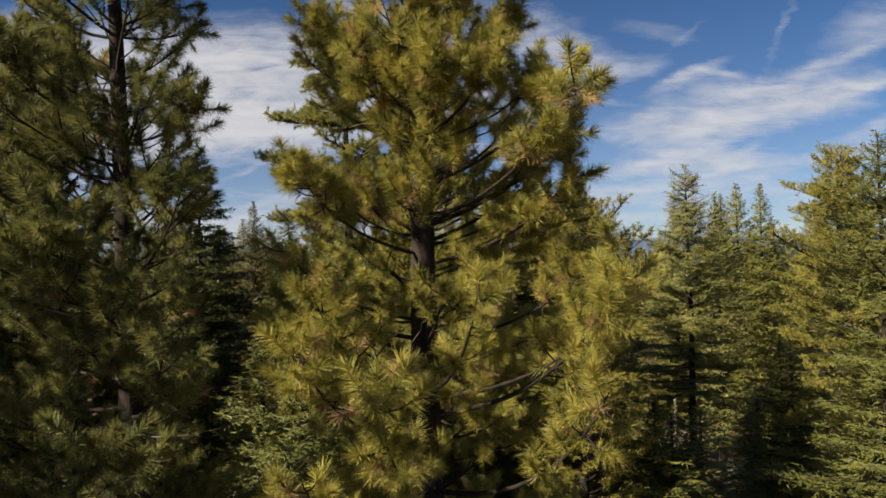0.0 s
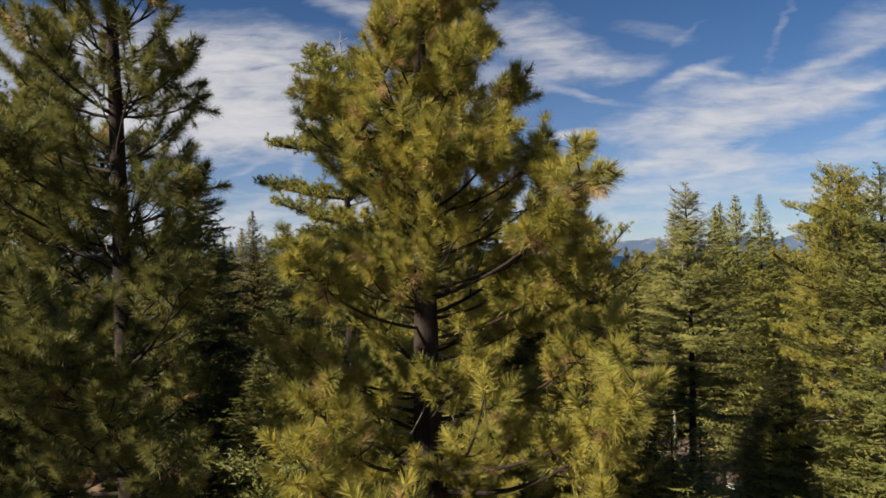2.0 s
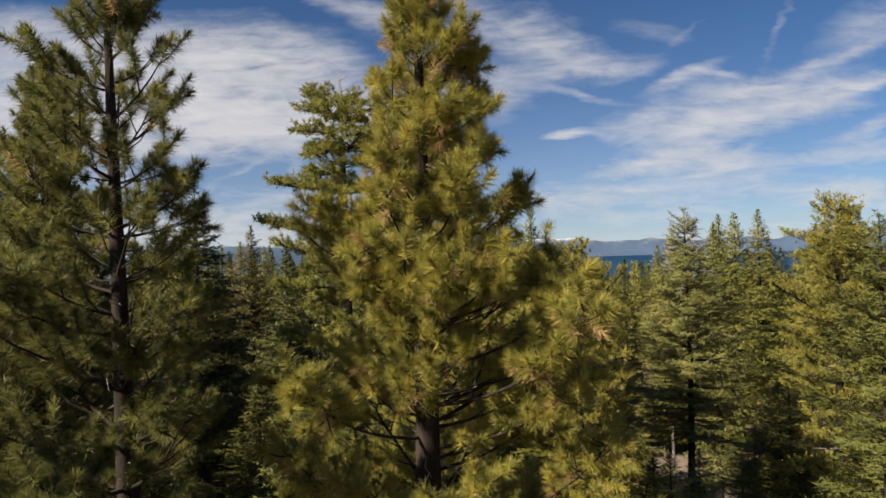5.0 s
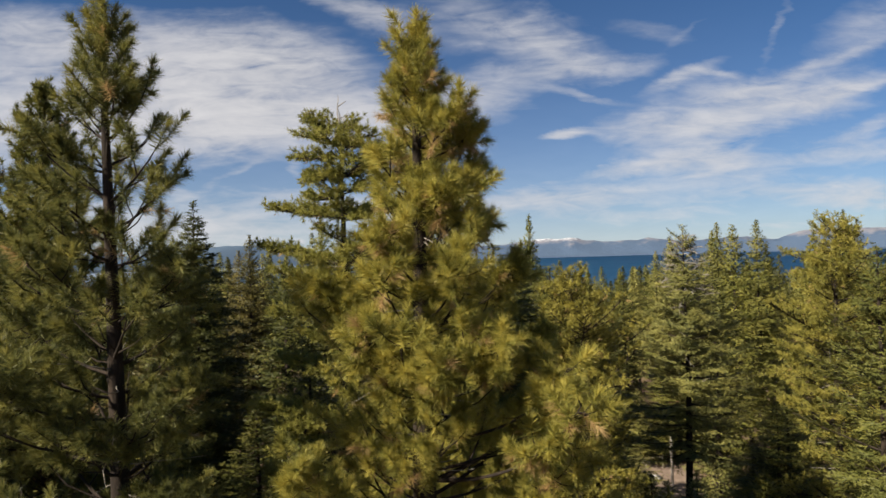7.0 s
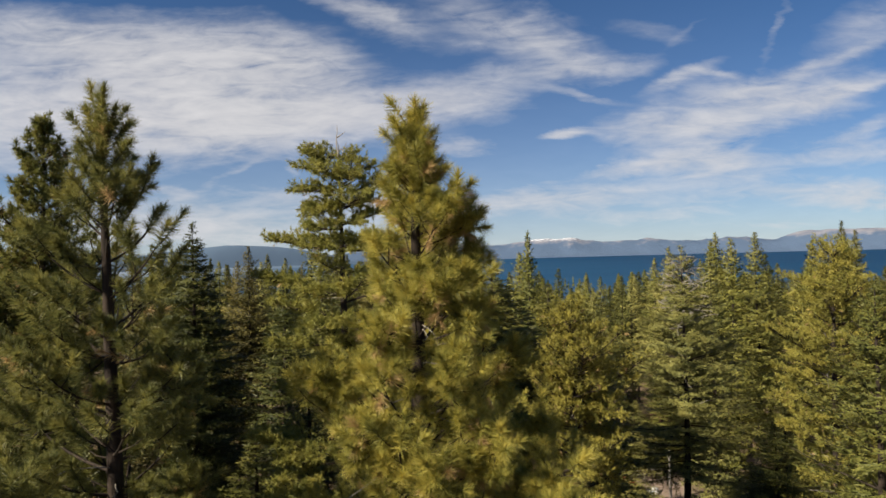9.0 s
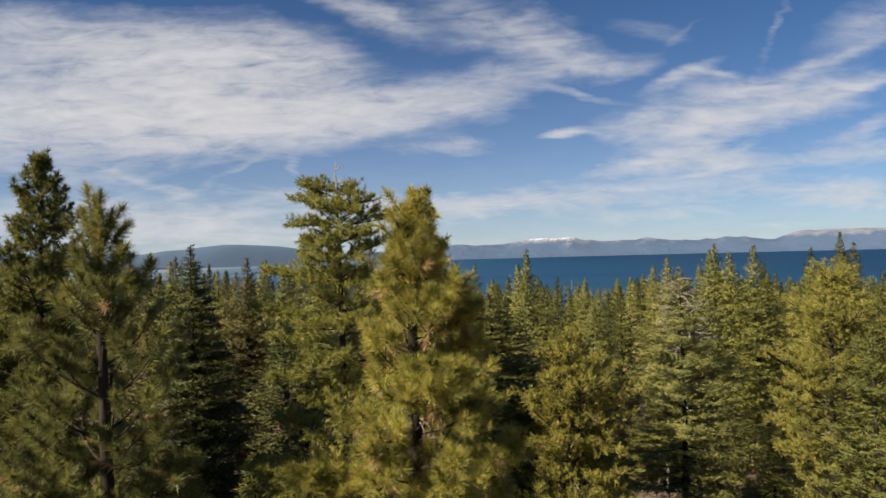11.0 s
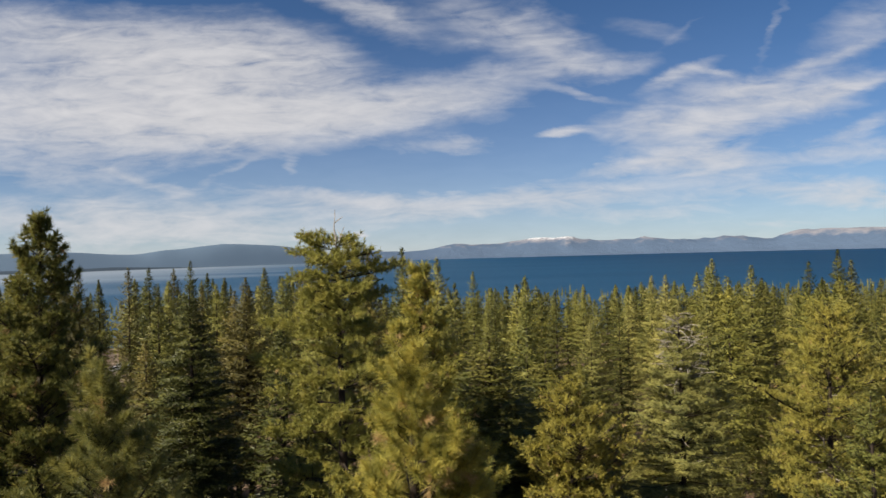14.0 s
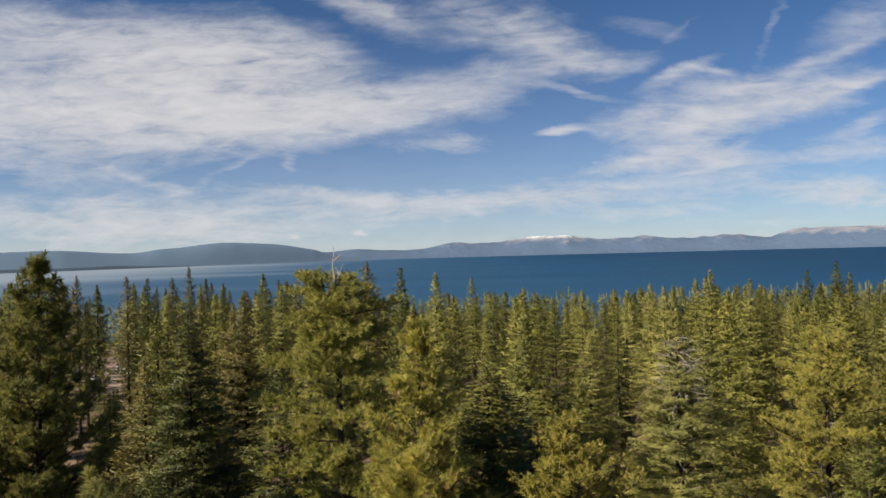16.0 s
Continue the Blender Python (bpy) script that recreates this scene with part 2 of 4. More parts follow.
def soil_material():
    """Needle litter and dry earth; paler where it is trodden bare in the clearing and on the track."""
    mat = rough_stuff("forest_floor", ((0.30, (0.055, 0.036, 0.022)), (0.50, (0.15, 0.098, 0.062)), (0.68, (0.25, 0.175, 0.12))), 0.22, bump=0.6, depth=0.08, fine=14.0)
    tree = mat.node_tree
    bsdf = next(n for n in tree.nodes if n.type == "BSDF_PRINCIPLED")
    litter = bsdf.inputs["Base Color"].links[0].from_socket

    def add(kind, **inputs):
        n = tree.nodes.new(kind)
        for key, value in inputs.items():
            sock = n.inputs[int(key[1:])] if key[1:].isdigit() else n.inputs[key]
            if isinstance(value, bpy.types.NodeSocket):
                tree.links.new(value, sock)
            else:
                sock.default_value = value
        return n
    pos = add("ShaderNodeTexCoord").outputs["Object"]
    x, y, z = add("ShaderNodeSeparateXYZ", Vector=pos).outputs
    wob = add("ShaderNodeTexNoise", Vector=pos, Scale=0.12, Detail=4.0).outputs[0]
    a = math_node(add, "DIVIDE", math_node(add, "SUBTRACT", x, 19.5), 6.0)
    b = math_node(add, "DIVIDE", math_node(add, "SUBTRACT", y, 60.0), 13.0)
    yard = math_node(add, "SQRT", math_node(add, "ADD", math_node(add, "MULTIPLY", a, a), math_node(add, "MULTIPLY", b, b)))
    track = math_node(add, "DIVIDE", math_node(add, "ABSOLUTE", math_node(add, "ADD", x, math_node(add, "MULTIPLY", y, 0.488))), 2.4)
    track = math_node(add, "ADD", track, math_node(add, "MAXIMUM", math_node(add, "SUBTRACT", 62.0, y), 0.0))
    near = math_node(add, "MINIMUM", yard, track)
    bare = ramp(add, math_node(add, "ADD", near, math_node(add, "MULTIPLY", math_node(add, "SUBTRACT", wob, 0.5), 1.3)), ((0.75, 1.0), (1.0, 0.0)))
    dust = add("ShaderNodeTexNoise", Vector=pos, Scale=0.9, Detail=6.0, Roughness=0.7).outputs[0]
    pale = ramp(add, dust, ((0.3, (0.17, 0.122, 0.092)), (0.7, (0.30, 0.225, 0.175))))
    mix = add("ShaderNodeMixRGB", Fac=bare, Color1=litter, Color2=pale)
    tree.links.new(mix.outputs[0], bsdf.inputs["Base Color"])
    return mat


SOIL = soil_material()


# ---- building blocks ----
class Bag:
    """Loose vertices and faces that grow into one mesh."""

    def __init__(self):
        self.v, self.f, self.n = [], [], 0

    def add(self, verts, faces):
        self.v.append(np.asarray(verts, float).reshape(-1, 3))
        self.f.extend((np.asarray(faces) + self.n).tolist())
        self.n += len(self.v[-1])

    def mesh(self, name, material, smooth=False):
        me = bpy.data.meshes.new(name)
        me.from_pydata(np.concatenate(self.v) if self.v else [], [], self.f)
        me.materials.append(material)
        if smooth:
            me.shade_smooth()
        return me


def part(name, bag, material, parent, label="", smooth=False):
    me = bag if isinstance(bag, bpy.types.Mesh) else bag.mesh(name, material, smooth)
    ob = new(name, me)
    ob.parent = parent
    return tagged(ob, label)


def tube(bag, pts, radii, sides=6):
    """A tapering tube along points, with a closed tip."""
    pts, radii = np.asarray(pts, float), np.asarray(radii, float)
    d = np.gradient(pts, axis=0)
    d /= np.linalg.norm(d, axis=1)[:, None] + 1e-9
    up = np.where(np.abs(d[:, 2:3]) > 0.9, [[1.0, 0, 0]], [[0, 0, 1.0]])
    a = np.cross(d, up)
    a /= np.linalg.norm(a, axis=1)[:, None] + 1e-9
    b = np.cross(d, a)
    ang = np.arange(sides) * 2 * math.pi / sides
    ring = a[:, None] * np.cos(ang)[None, :, None] + b[:, None] * np.sin(ang)[None, :, None]
    v = pts[:, None] + ring * radii[:, None, None]
    faces = [(i * sides + j, i * sides + (j + 1) % sides, (i + 1) * sides + (j + 1) % sides, (i + 1) * sides + j)
             for i in range(len(pts) - 1) for j in range(sides)]
    bag.add(v, faces)
    bag.f.append([bag.n - sides + j for j in range(sides)])


def unit(a):
    return a / (np.linalg.norm(a, axis=-1, keepdims=True) + 1e-9)


def blades(bag, base, way, length, width, rng, face=0.0):
    """Thin pointed blades, one triangle each; face leans their flat sides one way."""
    side = unit(np.cross(way, rng.normal(size=base.shape) + face))
    w = np.asarray(width).reshape(-1, 1) * 0.5
    v = np.stack([base - side * w, base + side * w, base + way * np.asarray(length).reshape(-1, 1)], 1)
    bag.add(v, np.arange(len(base) * 3).reshape(-1, 3))


def brushes(bag, p, d, size, count, needle, width, rng, droop=0.0, fan=1.0):
    """Bottle-brush shoots: needles round each shoot that starts at p and runs along d for size."""
    k = len(p)
    if not k:
        return
    u = rng.random((k, count)) ** 0.8
    u[:, : count // 4] = 1.0
    ring = rng.normal(size=(k, count, 3))
    ring = unit(ring - (ring * d[:, None]).sum(-1, keepdims=True) * d[:, None])
    spread = np.radians(96 - 56 * u + rng.normal(0, 12, (k, count)))
    spread[:, : count // 4] = np.radians(np.abs(rng.normal(0, 42, (k, count // 4))))
    spread *= fan
    way = d[:, None] * np.cos(spread)[..., None] + ring * np.sin(spread)[..., None]
    way[..., 2] -= droop
    way = unit(way)
    base = p[:, None] + d[:, None] * (np.asarray(size).reshape(-1, 1) * u)[..., None]
    ln = needle * rng.uniform(0.7, 1.1, (k, count))
    blades(bag, base.reshape(-1, 3), way.reshape(-1, 3), ln.reshape(-1), np.full(k * count, width), rng)


# ---- trees ----
def limb_line(start, azimuth, rise, length, lift, n, rng, wander=0.05):
    """A limb that leaves the trunk at an angle and bends up (lift > 0) or down towards its tip."""
    t = np.linspace(0, 1, n)
    ang = radians(rise) + lift * t
    az = azimuth + np.cumsum(rng.normal(0, wander, n))
    step = length / (n - 1)
    d = np.stack([np.cos(az) * np.cos(ang), np.sin(az) * np.cos(ang), np.sin(ang)], 1)
    return np.concatenate([[start], start + np.cumsum(d[:-1] * step, 0)]), d


def pine_tree(name, height, crown_from, reach, seed, needles=90, needle=0.19, width=0.007, trunk_r=0.30, whorl=0.5, arms=5,
              shoots=9, own_limbs=False, dead=0.10, material=None, label="", bend=0.25, brush=0.28, bare_low=0, ragged=0.25, flat=0.0, snag=0.0, arms_up=(), inner=0.45, sub=0.26, rise0=46, shy=(), twig=0.010, fan=1.0):
    """A long-needled pine: whorled limbs that turn up at the ends, each carrying brushes of needles.
    reach(d): the limbs' length at d metres below the tip.
    shy: bearing, half angle, from and to height, share: where neighbours or old breaks keep the limbs short."""
    rng = np.random.default_rng(seed)
    root = new(name)
    n = 26
    z = np.linspace(0, height, n)
    ph = rng.uniform(0, 6.28, 2)
    axis = np.stack([bend * np.sin(z / height * 3.0 + ph[0]) * (z / height), bend * np.sin(z / height * 2.3 + ph[1]) * (z / height), z], 1)
    axis[:, :2] -= axis[-1, :2] * (z / height)[:, None]
    stem = Bag()
    top = 0.02
    tube(stem, axis, top + (trunk_r - top) * (1 - z / height) ** 0.85, 10)
    part("trunk", stem, BARK, root, smooth=True)

    def at(h):
        return np.array([np.interp(h, z, axis[:, i]) for i in range(3)])

    wood, green, brown = Bag(), Bag(), Bag()
    P, D, S = [], [], []
    h = height - 0.25
    lead = np.array([at(height - 0.16 - 0.10 * q) for q in range(10)])
    brushes(green, lead, unit(np.array([[0, 0, 1.0]]) + rng.normal(0, 0.06, lead.shape)), np.full(len(lead), 0.12), needles, needle * 0.9, width, rng, 0.0, 0.72)
    turn = rng.uniform(0, 6.28)
    while h > crown_from:
        down = height - h
        size = reach(down)
        many = max(3, int(round(arms + rng.normal(0, 0.8))))
        turn += rng.uniform(0.4, 1.2)
        for k in range(many):
            az = turn + 6.283 * k / many + rng.normal(0, 0.22)
            ln = size * (1 + ragged * rng.normal()) * (0.8 if rng.random() < 0.25 else 1.0)
            for toward, half, z0, z1, share in shy:
                if z0 < h < z1 and math.cos(az - radians(toward)) > math.cos(radians(half)):
                    ln *= share
            if ln < 0.12:
                continue
            low = min(1.0, down / (height - crown_from))
            rise = (rise0 - rise0 * low ** 0.6) * (1 - flat) + rng.normal(0, 9)
            rise += (72 - rise0) * max(0.0, 1 - down / 1.3) * (1 - flat)
            lift = (0.45 + 0.30 * low) * (1 - 0.8 * flat)
            m = max(5, int(ln * 4))
            pts, dirs = limb_line(at(h + rng.normal(0, 0.1)), az, rise, ln, lift, m, rng)
            r = 0.010 + 0.012 * ln ** 0.9
            bag = Bag() if own_limbs else wood
            tube(bag, pts, np.linspace(r, 0.006, m), 5)
            P.append(pts[-1] - dirs[-1] * 0.10), D.append(dirs[-1]), S.append(brush)
            # side shoots on the outer part
            bare_in = inner * min(1.0, max(0.15, (down - 4) / 4))
            cnt = max(2, int(shoots * ln / 1.6 * rng.uniform(0.8, 1.2)))
            for q in range(cnt):
                f = bare_in + (1 - bare_in) * ((q + rng.random()) / cnt)
                i = min(m - 2, int(f * (m - 1)))
                w = f * (m - 1) - i
                o = pts[i] * (1 - w) + pts[i + 1] * w
                side = unit(np.cross(dirs[i], [0, 0, 1.0])) * (1 if q % 2 else -1)
                go = unit(dirs[i] * rng.uniform(0.5, 1.0) + side * rng.uniform(0.5, 1.0) + np.array([0, 0, rng.uniform(-0.1, 0.55)]))
                sl = (0.25 + 0.38 * ln * (1 - f) * rng.uniform(0.6, 1.2) + 0.10 * rng.random())
                mid = o + go * sl * 0.5
                go2 = unit(go + np.array([0, 0, rng.uniform(0.15, 0.7) * (1 - 0.6 * flat)]))
                end = mid + go2 * sl * 0.5
                tube(bag, [o, mid, end], [r * 0.45, r * 0.3 + 0.002, 0.005], 4)
                P.append(end - go2 * brush * 0.6), D.append(go2), S.append(brush)
                if sl > 0.34:
                    for e in range(int(sl / sub)):
                        o2 = o + (mid - o) * rng.uniform(0.4, 1) if rng.random() < 0.5 else mid + (end - mid) * rng.random()
                        g3 = unit(go2 + rng.normal(0, 0.55, 3) + np.array([0, 0, 0.25]))
                        P.append(o2), D.append(g3), S.append(brush * rng.uniform(0.8, 1.2))
            if own_limbs:
                part("limb", bag, BARK, root, smooth=True)
        h -= whorl * (0.55 + 0.45 * min(1, down / 4)) * rng.uniform(0.7, 1.3)
    # strong limbs with a heavy clump at the turned-up end: bearing, reach, height of the end, size of the clump
    for az, out, end_z, clump, dens in arms_up:
        az = radians(az)
        rise_z = 0.38 * out
        a, c = at(end_z - rise_z - 0.15 * out), np.array([math.cos(az) * out, math.sin(az) * out, end_z]) + at(end_z) * [1, 1, 0]
        b = np.array([c[0] * 0.75 + a[0] * 0.25, c[1] * 0.75 + a[1] * 0.25, a[2] + 0.12 * out])
        t = np.linspace(0, 1, 12)[:, None]
        pts = (1 - t) ** 2 * a + 2 * t * (1 - t) * b + t * t * c
        bag = Bag()
        tube(bag, pts, np.linspace(0.012 + 0.008 * out, 0.007, 12), 6)
        for q in range(dens):
            f = 1 - 0.46 * rng.random() ** 1.25
            i = min(10, int(f * 11))
            o = pts[i] + (pts[i + 1] - pts[i]) * (f * 11 - i)
            go = unit(rng.normal(0, 1, 3) * [1, 1, 0.55] + unit(pts[i + 1] - pts[i]) * 0.5)
            e = o + go * clump * rng.uniform(0.3, 1.0)
            up = unit(go + np.array([0, 0, rng.uniform(0.2, 1.0)]))
            tube(bag, [o, (o + e) / 2 - [0, 0, 0.03], e], [0.011, 0.009, 0.006], 4)
            P.append(e - up * 0.12), D.append(up), S.append(brush)
        part("limb", bag, BARK, root, smooth=True)
    P, D, S = np.array(P), unit(np.array(D)), np.array(S) * rng.uniform(0.8, 1.2, len(P))
    brushes(green, P, D, S, needles, needle, width, rng, 0.06, fan)
    pick = rng.random(len(P)) < dead
    hang = unit(D[pick] + rng.normal(0, 0.45, (int(pick.sum()), 3)) + np.array([0, 0, -0.35]))
    brushes(brown, P[pick] - D[pick] * 0.08, hang, S[pick] * 0.8, max(8, needles // 3), needle * 0.9, width, rng, 0.25, 0.75)
    # dead twigs inside the crown
    for q in range(bare_low):
        hh = rng.uniform(crown_from * 0.9, height - 3)
        pts, dirs = limb_line(at(hh), rng.uniform(0, 6.28), rng.uniform(-25, 20), rng.uniform(0.4, 1.3) * (1 + 40 * (twig - 0.010)), rng.uniform(-0.7, 0.7), 6, rng, 0.25)
        tube(wood, pts, np.linspace(twig, twig * 0.3, 6), 4)
    if wood.v:
        tagged(part("branchwork", wood, BARK if not bare_low or own_limbs is False else DEADWOOD, root, smooth=True), kind="stuff")
    part("crown", green, material or PINE, root)
    if brown.v:
        part("dead_needles", brown, DEAD, root, "tan bunches of dead needles")
    if snag:
        sn = Bag()
        for q in range(4):
            pts, dirs = limb_line(at(height - 0.15 - 0.2 * q), rng.uniform(0, 6.28), (70, 40, 58, 24)[q], snag * (1.0, 0.7, 0.9, 0.8)[q], rng.uniform(-0.3, 0.5), 6, rng, 0.2)
            tube(sn, pts, np.linspace(0.034, 0.010, 6), 5)
            tube(sn, [pts[3], pts[3] + unit(dirs[3] + rng.normal(0, 0.6, 3)) * snag * 0.3], [0.025, 0.010], 4)
        part("dead_top", sn, DEADWOOD, root, "bare grey dead top")
    return tagged(root, label, "tree")


def fir_tree(name, height, crown_from, reach, seed, leaf=0.20, width=0.06, whorl=0.42, arms=6, step=0.12, trunk_r=0.3, material=None,
             label="", rise=(56, -14), lift=0.35, ragged=0.18, bare=0, open_crown=0.0, twig_fill=1.0, limb_min=0.6, facing=2.0, hang=0.1, thin_top=0.0):
    """A fir: tiers of flat sprays, each a limb with forward side twigs set with small pointed leaves."""
    rng = np.random.default_rng(seed)
    root = new(name)
    stem, wood, green, grey = Bag(), Bag(), Bag(), Bag()
    z = np.linspace(0, height, 14)
    axis = np.stack([0.12 * np.sin(z * 0.3 + seed), 0.12 * np.sin(z * 0.23 + 2 * seed), z], 1)
    axis[:, :2] *= (1 - z / height)[:, None]
    tube(stem, axis, 0.015 + trunk_r * (1 - z / height) ** 0.9, 8)
    part("trunk", stem, BARK, root, smooth=True)
    B, W, L = [], [], []
    h = height - 0.12
    turn = 0.0
    B.append(np.stack([np.zeros(14), np.zeros(14), height - 0.9 * rng.random(14)], 1)), W.append(unit(rng.normal(0, 0.30, (14, 3)) + [0, 0, 1])), L.append(np.full(14, 0.22))
    while h > crown_from:
        down = height - h
        size = reach(down)
        lf = leaf * min(1.0, 0.36 + down / 7)
        many = max(3, int(round(arms + rng.normal(0, 0.7)))) if down > 1 else 4
        turn += rng.uniform(0.3, 1.0)
        for k in range(many):
            if rng.random() < open_crown + (thin_top if down < 4.5 else 0):
                continue
            az = turn + 6.283 * k / many + rng.normal(0, 0.2)
            ln = max(0.12, size * (1 + ragged * rng.normal()))
            low = min(1.0, down / (height - crown_from))
            a = rise[0] + (rise[1] - rise[0]) * low ** 0.6 + rng.normal(0, 6)
            m = max(4, int(ln * 2.5))
            o = np.array([np.interp(h, z, axis[:, 0]), np.interp(h, z, axis[:, 1]), h + rng.normal(0, 0.08)])
            pts, dirs = limb_line(o, az, a, ln, lift * low, m, rng, 0.04)
            if ln > limb_min:
                keep = [0, m // 2, m - 1]
                tube(wood, pts[keep], [0.008 + 0.012 * ln, 0.006 + 0.006 * ln, 0.004], 3)
            cnt = max(3, int(ln / step))
            f = (np.arange(cnt) + rng.random(cnt)) / cnt
            f = 0.12 + 0.88 * f
            pos = np.stack([np.interp(f * (m - 1), np.arange(m), pts[:, i]) for i in range(3)], 1)
            dd = unit(np.stack([np.interp(f * (m - 1), np.arange(m), dirs[:, i]) for i in range(3)], 1))
            side = unit(np.cross(dd, [0, 0, 1.0])) * np.where(np.arange(cnt) % 2, 1, -1)[:, None]
            tl = (0.12 + 0.52 * ln * (1 - f) ** 0.8 * np.minimum(1, f * 3.2)) * rng.uniform(0.6, 1.2, cnt)
            go = unit(dd * rng.uniform(0.5, 0.9, (cnt, 1)) + side * 0.85 + rng.normal(0, 0.22, (cnt, 3)) + [0, 0, -0.12])
            for q in range(cnt):
                c = max(2, int(tl[q] / lf * 2.6 * twig_fill))
                g = np.linspace(0, 1, c) + rng.uniform(-0.5, 0.5, c) / c
                b = pos[q] + go[q] * (tl[q] * g)[:, None] + rng.normal(0, 0.025, (c, 3))
                s2 = np.where(np.arange(c) % 2, 1, -1)[:, None] * unit(np.cross(go[q], [0, 0, 1.0]))
                w = unit(go[q] * 0.7 + s2 * rng.uniform(0.1, 0.9, (c, 1)) + rng.normal(0, 0.28, (c, 3)) + [0, 0, hang])
                B.append(b), W.append(w), L.append(lf * rng.uniform(0.7, 1.3, c))
            B.append(pts[-1:]), W.append(dirs[-1:]), L.append(np.array([lf * 1.3]))
        h -= whorl * (0.40 + 0.60 * min(1, down / 6)) * rng.uniform(0.7, 1.3)
    B, W, L = np.concatenate(B), np.concatenate(W), np.concatenate(L)
    out = unit(B * [1, 1, 0]) + [0, 0, 0.55]
    blades(green, B, W, L, np.minimum(width, L * 0.7) * rng.uniform(0.7, 1.3, len(B)), rng, out * facing)
    for q in range(bare):
        hh = rng.uniform(height * 0.55, height - 0.6) if q % 4 == 0 else rng.uniform(height - 4.4, height - 0.7)
        pts, dirs = limb_line(np.array([0, 0, hh]), rng.uniform(0, 6.28), rng.uniform(-15, 40), rng.uniform(0.6, 1.0) * reach(height - hh) + 0.5, rng.uniform(-1.1, 0.2), 6, rng, 0.2)
        tube(grey, pts, np.linspace(0.036, 0.010, 6), 4)
        for e in (2, 3, 4):
            go = unit(dirs[e] + rng.normal(0, 0.7, 3))
            tube(grey, [pts[e], pts[e] + go * rng.uniform(0.2, 0.6)], [0.016, 0.007], 3)
    if wood.v:
        tagged(part("branchwork", wood, BARK, root, smooth=True), kind="stuff")
    crown = green.mesh("crown", material or FIR, True)
    # soft shading: the needles of a spray catch the light together
    soft = unit(unit(B * [1, 1, 0]) * 0.72 + [0, 0, 0.86] + rng.normal(0, 0.42, B.shape))
    crown.normals_split_custom_set_from_vertices(np.repeat(soft, 3, 0).tolist())
    part("crown", crown, None, root)
    if grey.v:
        tagged(part("dead_branchwork", grey, DEADWOOD, root, "bare grey dead limbs"), kind="stuff")
    return tagged(root, label, "tree")


def ground_at(x, y):
    """The ground: level round the eye, falling gently towards the lake."""
    s = max(0.0, y - 45)
    z = -0.068 * s * s / (s + 60)
    return z + (0.35 * noise.noise((x * 0.06, y * 0.06, 0)) + 0.12 * noise.noise((x * 0.3, y * 0.3, 4)) if abs(x) + y < 700 else 0)


def put(ob, x, y, turn=0.0, size=1.0, tall=1.0):
    ob.matrix_basis = Matrix.Translation((x, y, ground_at(x, y) - 0.20)) @ pose(0, 0, 0, 0, 0, turn) @ Matrix.Diagonal((size, size, size * tall, 1))
    return ob


def cone(slope, most, power=0.8):
    return lambda d: min(most, slope * (d + 0.15) ** power)


# ---- ground, lake, far shore ----
def make_ground():
    radii = np.concatenate([np.arange(0, 120, 3.0), np.geomspace(120, 4700, 60)])
    n = 96
    v, f = [], []
    for r in radii:
        for k in range(n):
            a = 2 * math.pi * k / n
            x, y = r * math.cos(a), r * math.sin(a)
            z = max(ground_at(x, y), -40.0)
            v.append((x, y, z))
    for i in range(len(radii) - 1):
        for k in range(n):
            f.append((i * n + k, i * n + (k + 1) % n, (i + 1) * n + (k + 1) % n, (i + 1) * n + k)[::-1])
    bag = Bag()
    bag.add(v, f)
    ob = new("ground", bag.mesh("ground", SOIL, True))
    return tagged(ob, "dry brown forest floor sloping down to the lake", "ground", kind="structure")


LAKE_Z = -16.0


def water_material():
    mat = bpy.data.materials.new("lake_water_sheen")
    tree, add = nodes_of(mat)
    pos = add("ShaderNodeTexCoord").outputs["Object"]
    wind = add("ShaderNodeTexNoise", Vector=add("ShaderNodeMapping", Vector=pos, Scale=(0.0006, 0.004, 1)).outputs[0], Scale=1.0, Detail=5.0).outputs[0]
    wind = math_node(add, "ADD", math_node(add, "MULTIPLY", wind, 0.34), 0.33)
    # paler towards the left: the sky's sheen is painted into the water colour
    side = add("ShaderNodeSeparateXYZ", Vector=pos).outputs[0]
    wind = math_node(add, "SUBTRACT", wind, math_node(add, "MULTIPLY", side, 0.00026))
    colour = ramp(add, wind, ((0.26, (0.003, 0.029, 0.072)), (0.42, (0.006, 0.042, 0.094)), (0.60, (0.022, 0.064, 0.122)), (0.82, (0.175, 0.215, 0.265))))
    bsdf = add("ShaderNodeBsdfPrincipled", Base_Color=colour, Roughness=0.45, IOR=1.33)
    bsdf.inputs["Specular IOR Level"].default_value = 0.05
    wave = add("ShaderNodeTexNoise", Vector=pos, Scale=0.35, Detail=4.0).outputs[0]
    bp = add("ShaderNodeBump", Height=wave, Strength=0.6, Distance=0.6)
    tree.links.new(bp.outputs[0], bsdf.inputs["Normal"])
    output(tree, add, bsdf.outputs[0])
    return mat


def make_lake():
    bag = Bag()
    xs, ys = np.linspace(-4600, 4600, 24), np.linspace(300, 4800, 18)
    v = [(x, y, LAKE_Z) for y in ys for x in xs]
    f = [(j * 24 + i, j * 24 + i + 1, (j + 1) * 24 + i + 1, (j + 1) * 24 + i) for j in range(17) for i in range(23)]
    bag.add(v, f)
    ob = new("water", bag.mesh("water", water_material(), True))
    return tagged(ob, "deep blue lake water ruffled by light wind", "lake", kind="structure")


